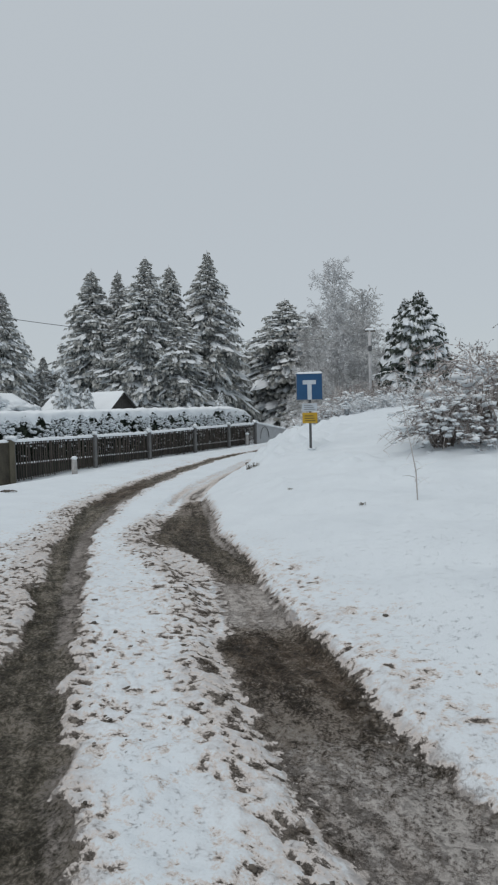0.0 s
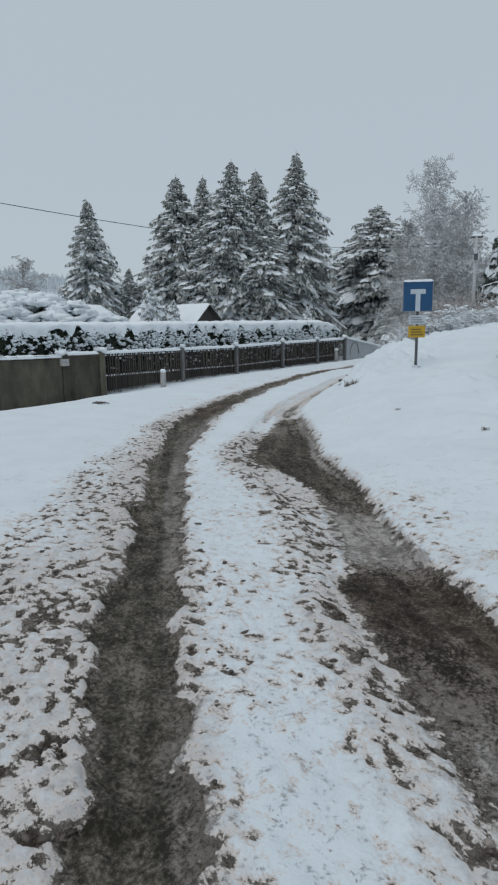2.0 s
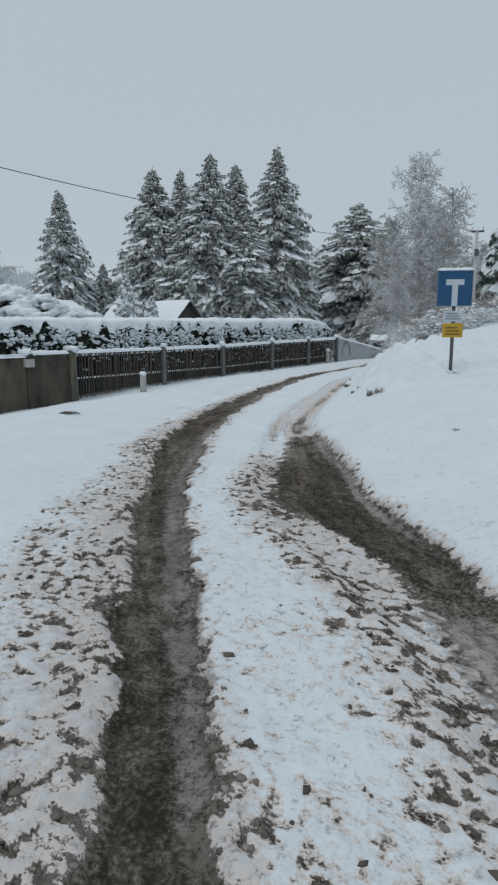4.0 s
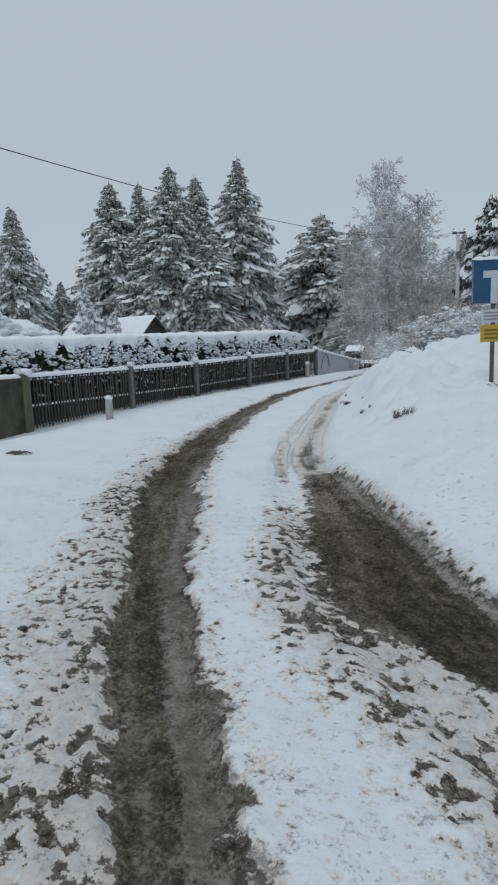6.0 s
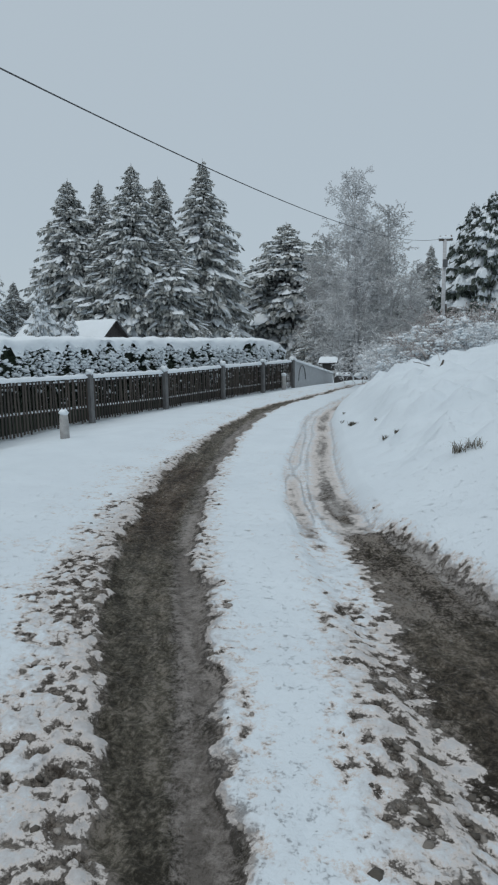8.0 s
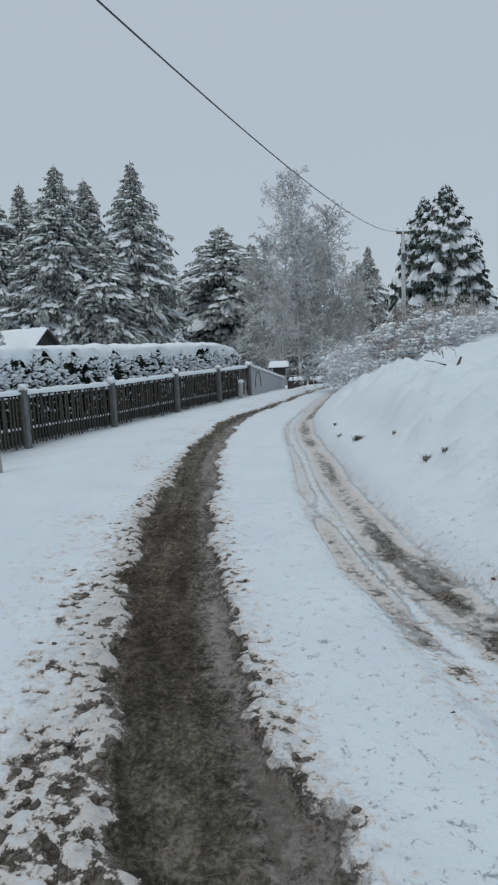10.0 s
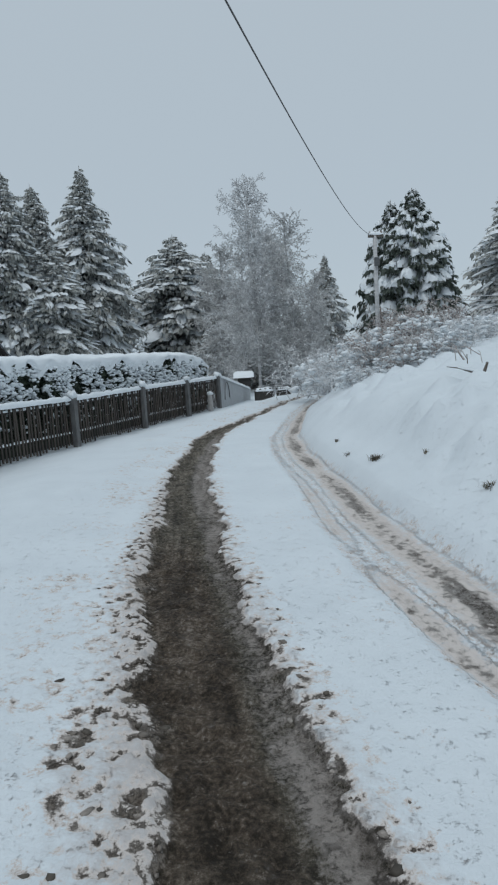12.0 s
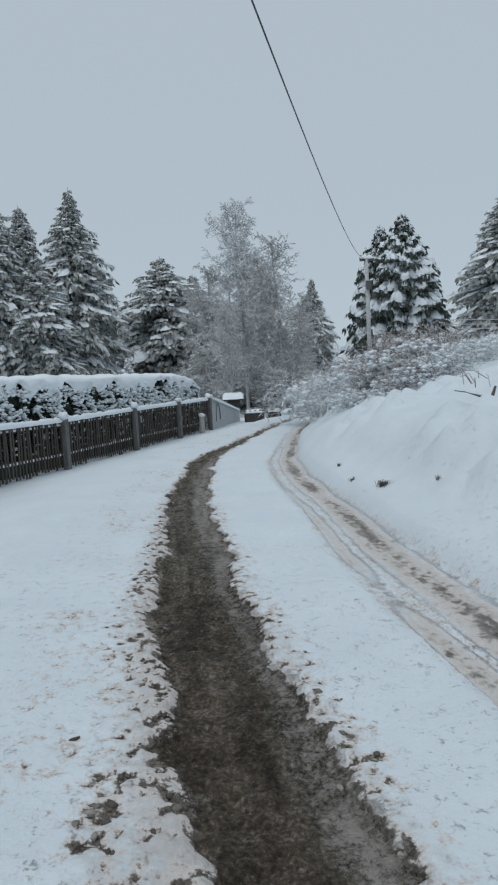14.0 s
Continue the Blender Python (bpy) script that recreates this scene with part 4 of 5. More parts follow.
TALL = [
    spruce_meshes(101, 20, 4.2, 680, power=0.58, leaf=FROST_HAZE_NEEDLES),
    spruce_meshes(202, 20, 4.2, 640, power=0.64, droop=0.88, leaf=FROST_HAZE_NEEDLES),
    spruce_meshes(303, 20, 4.4, 680, power=0.53, droop=0.8, leaf=FROST_HAZE_NEEDLES),
]
BROAD = spruce_meshes(404, 17, 6.0, 700, power=0.6, leaf=FROST_HAZE_NEEDLES)
LADEN = spruce_meshes(505, 7.2, 2.6, 420, power=0.58, droop=0.75, sprays=44, tongues=6, wide=0.4, thick=2.2, share=0.85, plump=1.0, fan=0.36, wild=0.45)
YOUNG = spruce_meshes(606, 4.0, 1.3, 150, sprays=16, leaf=FROST_HAZE_NEEDLES, tongues=6, wide=0.5, thick=2.4, share=0.95, plump=1.0, fan=0.33)
tall_label = "tall spruce with snow lying on its drooping branches"
for i, (x, y, top, rad, turn) in enumerate(
    [
        (-30.7, 63.8, 19.3, 7.2, 0),
        (-28.0, 65.0, 19.2, 5.9, 70),
        (-23.9, 63.7, 20.1, 6.7, 140),
        (-23.3, 69.0, 20.3, 6.4, 215),
        (-18.7, 69.9, 21.9, 7.6, 290),
        (-20.6, 64.5, 14.5, 6.3, 30),
        (-26.2, 62.5, 14.5, 5.9, 100),
        (-37.1, 56.0, 16.0, 5.2, 190),
        (21.0, 66.0, 18.0, 6.9, 330),
    ]
):
    plant(TALL[i % 3], (20, 4.3), x, y, top, rad * 0.86, turn, tall_label)
plant(BROAD, (17, 6.0), -13.0, 87.8, 19.0, 12.3, 0, "broad dark spruce with snowy branches beyond the hedge")
plant(BROAD, (17, 6.0), -9.3, 90.5, 17.2, 8.0, 130, "broad dark spruce with snowy branches beyond the hedge")
plant(BROAD, (17, 6.0), -16.6, 92.0, 14.0, 6.0, 220, "broad dark spruce with snowy branches beyond the hedge")
for x, y, top, rad in ((-3.6, 78.0, 10.5, 4.2), (1.2, 76.0, 8.5, 3.6), (-7.0, 72.0, 7.5, 3.0)):
    plant(TALL[0], (20, 4.3), x, y, top, rad, x * 60, "grey spruce among the birches, frosted and paled with haze")
plant(TALL[1], (20, 4.3), -34.9, 60.0, 9.2, 3.0, 0, "slender young spruce dusted with snow")
plant(TALL[2], (20, 4.3), 4.4, 73.5, 12.8, 2.9, 60, "slender young spruce dusted with snow")
plant(LADEN, (7.2, 2.6), 5.1, 38.8, 9.15, 3.0, 0, "spruce on the bank bowed under thick pads of snow")
plant(LADEN, (7.2, 2.6), 4.3, 39.6, 8.9, 2.4, 120, "spruce on the bank bowed under thick pads of snow")
for x, y, top, rad in ((-16.2, 34.2, 5.2, 1.5), (-14.9, 34.7, 3.9, 1.1), (-15.5, 34.9, 3.7, 0.9), (-7.9, 40, 3.5, 1.25), (-19.6, 27.5, 3.2, 1.3)):
    plant(YOUNG, (4.0, 1.3), x, y, top, rad, x * 40, "young garden spruce smothered in snow")


def twig_mesh(seed, stems, H, spread, order, width, droop, bare=0.2):
    """Stems and fine frosted twigs of a leafless tree or shrub at the origin."""
    r = np.random.default_rng(seed)
    trunk, wood, twigs = Shape(), Shape(), Shape()

    def strip(a, b, w):
        d = b - a
        c = np.cross(d, r.standard_normal(3))
        c = c / (np.linalg.norm(c) + 1e-9) * w
        m = (a + b) / 2 + r.normal(0, 0.06, 3) * np.linalg.norm(d)
        twigs.add([a + c, a - c, m - c * 0.8, m + c * 0.8, b], [(0, 1, 2, 3), (3, 2, 4)])

    def branch(a, way, length, radius, level):
        n = 8 if level == 0 and stems == 1 else 3 if level >= len(order) else 5
        wild = 0.03 if level == 0 and stems == 1 else 0.12
        p, pts = a, [a]
        for i in range(n):
            way = way + r.normal(0, wild, 3) - np.array((0, 0, droop * (0.0 if level < 1 else 0.5))) * (i / n)
            way = way / np.linalg.norm(way)
            p = p + way * length / n
            pts.append(p)
        pts = np.array(pts)
        if stems == 1 and level < 2:
            (trunk if level == 0 else wood).tube(pts, np.linspace(radius, radius * 0.25, n + 1), 6, False)
        else:
            for i in range(n):
                strip(pts[i], pts[i + 1], max(radius * (1 - i / n), width))
        if level >= len(order):
            return
        for k in range(order[level]):
            q = bare + (1 - bare) * (k + r.uniform(0, 1)) / order[level]
            i = min(int(q * n), n - 1)
            s = pts[i] + (pts[i + 1] - pts[i]) * (q * n - i)
            t = r.standard_normal(3)
            t -= way * (t @ way)
            t /= np.linalg.norm(t) + 1e-9
            if level == 0 and stems == 1:
                new_way = way * r.uniform(0.8, 1.5) + t * r.uniform(0.5, 0.9)
                ln = length * r.uniform(0.17, 0.3) * (1.1 - 0.62 * q)
            else:
                new_way = way * r.uniform(0.35, 0.9) + t * r.uniform(0.5, 1.0)
                ln = length * r.uniform(0.28, 0.48) * (1.15 - 0.5 * q)
            branch(s, new_way / np.linalg.norm(new_way), ln, radius * (0.2 if level == 0 and stems == 1 else 0.45), level + 1)

    for k in range(stems):
        a = r.uniform(0, 6.28)
        lean = 0.0 if stems == 1 else spread * r.uniform(0.2, 1.0)
        way = np.array((math.cos(a) * lean, math.sin(a) * lean, 1.0))
        branch(np.array((r.normal(0, 0.014 * stems), r.normal(0, 0.014 * stems), -0.15)), way / np.linalg.norm(way), H * (1.0 if stems == 1 else r.uniform(0.75, 1.0)), H * 0.009 if stems < 4 else width * 1.6, 0)
    return trunk, wood, twigs


def birch_meshes(seed, H, order, frost, bare=0.16, wide=0.03):
    trunk, wood, twigs = twig_mesh(seed, 1, H, 0.0, order, wide, 0.42, bare)
    return trunk.mesh("trunk", BIRCH_BARK, True), wood.mesh("limbwork", BIRCH_BARK, True), twigs.mesh("crown", frost)


def birch(meshes, x, y, H, size, turn, wide, label):
    z = float(ground_z(np.array([x]), np.array([y]), False)[0])
    k = (size - z) / H
    t = thing("birch", label, "tree", pose(x, y, z, 0, 0, turn), "frosted birches")
    t.scale = (k * wide, k * wide, k)
    for n, me in zip(("trunk", "limbwork", "crown"), meshes):
        tagged(part(n, me, None, t), kind="" if n == "trunk" else "stuff")


BIRCH_A = birch_meshes(71, 18, (70, 13, 10), FROST, wide=0.033)
BIRCH_B = birch_meshes(72, 15, (50, 11, 8), FROST_DIM, 0.06, 0.036)
white_birch, grey_birch = "tall birch white with hoarfrost", "birch with fine drooping frosted twigs"
birch(BIRCH_A, -2.6, 63.6, 18, 16.6, 0, 1.15, white_birch)
for x, y, top, turn, wide in ((0.5, 62.0, 13.6, 40, 1.2), (-5.6, 67.0, 12.4, 80, 1.35), (2.4, 66.5, 9.5, 120, 1.5), (-1.2, 70.0, 13.5, 200, 1.5), (-4.2, 74.0, 13.5, 250, 1.5), (-3.6, 58.5, 7.5, 20, 1.4), (1.8, 60.5, 8.0, 220, 1.3), (-0.6, 66.0, 13.2, 300, 1.15), (-7.4, 76.0, 12.0, 10, 1.3)):
    birch(BIRCH_B, x, y, 15, top, turn, wide, grey_birch)
birch(BIRCH_B, -25.4, 33.1, 15, 6.4, 150, 2.3, "low round tree white with hoarfrost behind the garden")

SHRUBS = []
for i, (st, hh, sp, od, mat) in enumerate(((34, 1.35, 0.7, (7, 4), FROST), (34, 1.4, 0.6, (7, 4), RUSSET), (36, 1.2, 0.95, (7, 4), FROST))):
    *_, tw = twig_mesh(900 + i, st, hh, sp, od, 0.0105, 0.35, 0.25)
    SHRUBS.append(tw.mesh("brushwood", mat))
SNOWY = Shape()
rs = np.random.default_rng(77)
for _ in range(260):
    a, q, h = rs.uniform(0, 6.28), rs.uniform(0, 0.85), rs.uniform(0.15, 1.1)
    d = 0.02 + 0.075 * rs.uniform() ** 1.5
    SNOWY.lump((math.cos(a) * q, math.sin(a) * q, h * (1 - 0.35 * q)), (d * 1.25, d * 1.15, d * 1.0), rs, 0.85)
SNOWY = SNOWY.mesh("snow", SNOW, True)


def shrub(x, y, size, kind, turn, label, snowy=True):
    t = thing("shrub", label, "shrub", pose(x, y, gz(x, y) - 0.05, 0, 0, turn), "frosted shrubs on the bank")
    t.scale = (size * 1.1, size * 1.1, size * 0.85)
    tagged(part("brushwood", SHRUBS[kind], None, t), kind="stuff")
    if snowy:
        tagged(part("snow", SNOWY, None, t, "tufts of snow"), kind="stuff")


frost_label, russet_label = "leafless shrub coated with hoarfrost on the bank", "reddish leafless shrub dusted with frost on the bank"
for i, (x, y, size, kind) in enumerate(
    [
        (1.15, 23.9, 0.6, 1), (1.6, 23.5, 0.6, 1), (0.45, 25.3, 0.55, 2), (2.2, 24.2, 0.65, 2), (2.8, 25.0, 0.7, 0), (3.6, 25.6, 0.7, 2),
        (0.9, 26.6, 1.0, 0), (1.5, 26.2, 1.05, 1), (2.1, 26.6, 1.25, 1), (1.4, 28.2, 1.15, 2), (2.7, 27.4, 1.1, 1), (3.4, 28.2, 1.2, 1),
        (0.6, 29.2, 1.25, 2), (1.9, 30.2, 1.2, 0), (3.0, 31.0, 1.3, 1), (4.3, 29.6, 0.9, 2), (5.4, 31.0, 0.9, 0), (0.5, 32.0, 1.5, 2),
        (1.3, 33.6, 1.5, 0), (2.4, 35.0, 1.3, 2), (4.0, 34.2, 1.1, 0), (6.6, 32.8, 1.0, 2), (7.8, 34.6, 1.1, 0), (0.9, 37.0, 1.2, 2),
        (1.8, 40.0, 1.4, 0), (9.2, 36.0, 1.3, 2), (5.6, 35.5, 0.9, 1), (8.0, 30.5, 0.8, 0), (10.6, 33.5, 1.1, 0),
    ]
):
    shrub(x, y, size, kind, i * 47, russet_label if kind == 1 else frost_label)


def bent_shrub(x, y, size, seed, label):
    """A tangle of stems that clotted snow has pressed into arches."""
    r = np.random.default_rng(seed)
    t = thing("shrub", label, "shrub", pose(x, y, gz(x, y) - 0.05), "frosted shrubs on the bank")
    stems, loads, twigs = Shape(), Shape(), Shape()
    for k in range(150):
        a, reach, high = r.uniform(0, 6.28), size * r.uniform(0.15, 1.05), size * r.uniform(0.3, 1.0)
        way = np.array((math.cos(a), math.sin(a), 0))
        side = np.array((-way[1], way[0], 0))
        q = np.linspace(0, 1, 9)
        fall = r.uniform(0.2, 0.95)
        z = high * (np.sin(np.pi * 0.5 * np.minimum(q / 0.55, 1)) - np.maximum(q - 0.5, 0) ** 1.5 * 2.6 * fall)
        wave = np.cumsum(r.normal(0, 0.035, (9, 3)), 0) * size
        p = way * (0.1 * size * r.uniform(0, 2) + reach * q**1.25)[:, None] + side * (r.normal(0, 0.35) * size * q**2)[:, None] + np.array((0, 0, 1.0)) * z[:, None] + wave
        stems.tube(p, np.linspace(0.009, 0.003, 9) * size, 4)
        for _ in range(7):
            i = r.integers(2, 9)
            e = p[i] + r.normal(0, 0.16, 3) * size
            twigs.tube([p[i], (p[i] + e) / 2 + (0, 0, 0.02), e], [0.004, 0.003, 0.002], 4)
        for i in range(r.integers(3, 6), 9):
            if r.uniform() < 0.55:
                d = size * (0.018 + 0.05 * r.uniform() ** 2)
                c = p[i] + (p[i - 1] - p[i]) * r.uniform(0, 1)
                loads.lump(c + (0, 0, d * 0.5), (d * r.uniform(1.0, 2.2), d * r.uniform(1.0, 2.2), d), r, 0.7)
    tagged(part("brushwood", stems, STEM, t, "dark bent stems"), kind="stuff")
    tagged(part("side_twigs", twigs, RUSSET, t), kind="stuff")
    tagged(part("snow", loads, SNOW, t, "clots of snow caught on the stems", True), kind="stuff")


bent = "shrub pressed into arches by the snow on the bank"
bent_shrub(5.2, 13.5, 0.95, 61, bent)
bent_shrub(5.95, 13.9, 1.1, 62, bent)
bent_shrub(6.9, 14.6, 0.9, 63, bent)
shrub(6.4, 16.4, 1.7, 1, 200, "leafless shrub coated with hoarfrost on the bank")
shrub(7.6, 17.6, 2.0, 1, 250, "leafless shrub coated with hoarfrost on the bank")
shrub(8.8, 21.0, 2.1, 0, 300, "leafless shrub coated with hoarfrost on the bank")

# ---- sign ----


def build_sign():
    x, y, turn = 2.36, 14.54, math.atan2(0.128, 0.529)
    z = gz(x, y)
    r = np.random.default_rng(4)
    sign = thing("road_sign", "blue square dead-end road sign on a dark steel post", "road sign")
    part("post", Shape().tube([(x, y + 0.035, z - 0.4), (x, y + 0.035, 2.62)], 0.03, 12), STEEL, sign, "", True)

    def plate(name, z0, z1, w, mat, label, off=0.0):
        sh = Shape().box((-w / 2 + off, -0.012, z0), (w / 2 + off, 0.012, z1), turn, (x, y, 0))
        ob = part(name, sh, mat, sign, label)
        m = ob.modifiers.new("edge", "BEVEL")
        m.width, m.segments = 0.006, 2
        return ob

    board = plate("board", 2.055, 2.665, 0.6, BLUE, "blue square board")

    def mark(name, z0, z1, x0, x1, mat, parent):
        part(name, Shape().box((x0, -0.0165, z0), (x1, -0.0125, z1), turn, (x, y, 0)), mat, parent, "")

    for z0, z1, x0, x1 in ((2.056, 2.067, -0.29, 0.29), (2.653, 2.664, -0.29, 0.29), (2.07, 2.65, -0.298, -0.287), (2.07, 2.65, 0.287, 0.298)):
        mark("border", z0, z1, x0, x1, GREY_INK, board)
    mark("bar", 2.41, 2.505, -0.15, 0.15, WHITE, board)
    mark("stem", 2.062, 2.408, -0.045, 0.05, WHITE, board)
    small = plate("supplementary_plate", 1.8, 1.98, 0.34, WHITE, "white supplementary plate")
    for k in range(3):
        mark("print_line", 1.835 + k * 0.045, 1.855 + k * 0.045, -0.13, 0.13 - 0.03 * k, GREY_INK, small)
    yellow = plate("yellow_plate", 1.53, 1.77, 0.34, YELLOW, "small yellow plate")
    for k in range(3):
        mark("print_line", 1.575 + k * 0.055, 1.597 + k * 0.055, -0.12, 0.12 - 0.02 * k, INK, yellow)
    c, s = math.cos(turn) * 0.3, math.sin(turn) * 0.3
    sn = Shape().grid(snow_strip((x - c, y - s, 2.662), (x + c, y + s, 2.662), 0.025, 0.035, r, step_m=0.05))
    part("snow_ridge", sn, SNOW, board, "thin ridge of snow", True)
    sn = Shape()
    for k in range(10):
        sn.lump((x + r.normal(0, 0.06), y + r.normal(0, 0.06), z + 0.01), (0.035, 0.035, 0.03), r, 0.6)
    part("snow_foot", sn, SNOW, sign, "snow heaped round the post", True)


build_sign()

# ---- pole and cables ----


def sagging(a, b, sag, n=60):
    u = np.linspace(0, 1, n)[:, None]
    p = np.array(a) * (1 - u) + np.array(b) * u
    p[:, 2] -= (4 * sag * u * (1 - u))[:, 0]
    return p


def build_pole():
    x, y = 2.5, 33.75
    z = gz(x, y)
    r = np.random.default_rng(9)
    pole = thing("utility_pole", "grey utility pole with a snowy cross-arm", "utility pole")
    part("mast", Shape().tube([(x, y, z - 0.5), (x, y, 4.0), (x, y, 6.15)], [0.09, 0.08, 0.07], 12), POLE_GREY, pole, "", True)
    part("stay", Shape().tube([(x + 0.35, y + 0.2, z - 0.2), (x + 0.1, y + 0.05, 3.6)], 0.04, 8), BARK, pole)
    part("cross_arm", Shape().box((-0.24, -0.05, 6.1), (0.3, 0.05, 6.2), 0.1, (x, y, 0)), BARK, pole)
    for d in (-0.18, 0.24, 0.03):
        part("insulator", Shape().tube([(x + d, y, 6.2), (x + d, y, 6.24), (x + d, y, 6.26), (x + d, y, 6.31)], [0.025, 0.045, 0.03, 0.03], 8), PORCELAIN, pole)
    part("snow_ridge", Shape().grid(snow_strip((x - 0.24, y - 0.03, 6.2), (x + 0.3, y + 0.03, 6.2), 0.07, 0.085, r, step_m=0.06)), SNOW, pole, "snow on the cross-arm", True)
    part("bracket_box", Shape().box((-0.08, -0.2, 5.05), (0.1, -0.09, 5.35), 0.1, (x, y, 0)), STEEL, pole)
    cable = new("overhead_cable", Shape().tube(sagging((2.45, 33.85, 6.22), (-7.82, -13.51, 5.38), 2.18, 90), 0.0062, 6).mesh("overhead_cable", CABLE, True))
    tagged(cable, "dark overhead cable sagging across the lane from the pole", "cable")
    end = thing("utility_pole", "grey utility pole behind the lane carrying the cable", "utility pole")
    part("mast", Shape().tube([(-7.82, -13.6, -1.5), (-7.82, -13.6, 5.5)], [0.125, 0.1], 12), POLE_GREY, end, "", True)
    for k in range(3):
        c = new("distant_cable", Shape().tube(sagging((10.4, 50.0, 4.8 + 0.28 * k), (34, 52.0, 5.05 + 0.28 * k), 0.35, 24), 0.026, 5).mesh("distant_cable", POLE_GREY, True))
        tagged(c, "thin snow-dusted power line strung behind the bank", "cable", "distant power lines")


build_pole()

# ---- huts and things at the lane's end ----


def hut(x0, x1, ridge_y, half, ridge_z, eave_z, label, turn=0.0, at=(0, 0)):
    r = np.random.default_rng(int(abs(x0) * 10))
    m = pose(at[0], at[1], 0, 0, 0, turn)
    h = thing("hut", label, "hut", m)
    y0, y1 = ridge_y - half, ridge_y + half
    inset = 0.3
    part("wall", Shape().box((x0 + inset, y0 + 0.35, -0.8), (x1 - inset, y1 - 0.35, eave_z)), BOARDS, h)
    for x, way in ((x1 - inset, 1), (x0 + inset, -1)):
        n = 14
        for k in range(n):
            a, b = y0 + 0.3 + (2 * half - 0.6) * k / n, y0 + 0.3 + (2 * half - 0.6) * (k + 1) / n - 0.012
            rise = lambda y: eave_z + (ridge_z - eave_z) * (1 - abs(y - ridge_y) / half) - 0.08
            zz = [eave_z - 0.1, eave_z - 0.1, rise(b), rise(a)]
            p = [(x, a, zz[0]), (x, b, zz[1]), (x, b, zz[2]), (x, a, zz[3])]
            q = [(px + way * 0.025, py, pz) for px, py, pz in p]
            part("gable_board", Shape().add(p + q, [(3, 2, 1, 0), (4, 5, 6, 7), (0, 1, 5, 4), (1, 2, 6, 5), (2, 3, 7, 6), (3, 0, 4, 7)]), BOARDS, h)
    for s, ye in ((-1, y0), (1, y1)):
        a = np.array([[(x0, ye, eave_z), (x0, ridge_y, ridge_z - 0.06)], [(x1, ye, eave_z), (x1, ridge_y, ridge_z - 0.06)]])
        sh = Shape()
        lo = a - (0, 0, 0.05)
        pts = np.concatenate([a.reshape(-1, 3), lo.reshape(-1, 3)])
        sh.add(pts, [(0, 1, 3, 2), (4, 6, 7, 5), (0, 2, 6, 4), (1, 5, 7, 3), (0, 4, 5, 1), (2, 3, 7, 6)])
        roof = part("roof", sh, BOARDS, h)
    n, k = 26, 21
    rows = []
    for i in range(n + 1):
        x = x0 - 0.04 + (x1 - x0 + 0.08) * i / n
        row = []
        for j in range(k + 1):
            q = j / k
            y = y0 - 0.05 + (2 * half + 0.1) * q
            z = eave_z + (ridge_z - eave_z) * max(0, 1 - abs(y - ridge_y) / half)
            edge = min(1, min(j, k - j) / 1.5, min(i, n - i) / 1.0 + 0.15)
            row.append((x, y, z + 0.02 + 0.13 * edge * (0.85 + 0.3 * value_noise(x, y, 0.8, 61))))
        rows.append(row)
    part("snow_cover", Shape().grid(np.array(rows)[::-1]), SNOW, h, "smooth cover of snow", True)


hut(-6.4, 0.25, 0.0, 1.85, 3.6, 1.95, "dark wooden garden hut under a snow-covered gable roof", -15, (-13.76, 37.0))
hut(-2.6, 2.6, 0.0, 2.7, 3.55, 2.1, "low garden shed under a deep cover of snow", 90, (-20.3, 32.0))


def build_mounds():
    """Tall garden bushes buried in snow behind the wall."""
    r = np.random.default_rng(23)
    for x, y, h, w in ((-17.4, 24.4, 4.2, 1.7), (-15.8, 24.3, 3.95, 1.6), (-14.2, 24.2, 3.5, 1.4), (-16.6, 22.4, 3.4, 1.3), (-19.2, 26.2, 4.3, 1.7), (-13.2, 25.6, 3.0, 1.0), (-18.6, 22.0, 3.8, 1.5)):
        b = thing("garden_bush", "round garden bush buried in snow behind the hedge", "bush", pose(x, y, -0.4), "snowed-in garden bushes")
        leaves, snow = Shape(), Shape()
        for _ in range(1000):
            d = r.standard_normal(3)
            d /= np.linalg.norm(d)
            d[2] = abs(d[2])
            leaf_quad(leaves, d * (w, w, h) * r.uniform(0.8, 1.0), 0.09, r)
        for _ in range(300):
            d = r.standard_normal(3)
            d /= np.linalg.norm(d)
            d[2] = abs(d[2]) ** 0.6
            k = r.uniform(0.1, 0.36)
            snow.lump(d * (w * 0.95, w * 0.95, h), (k * 1.3, k * 1.2, k * 0.8), r, 0.7)
        tagged(part("foliage", leaves, HEDGE_LEAF, b), kind="stuff")
        tagged(part("snow", snow, SNOW, b, "heaped snow", True), kind="stuff")


build_mounds()


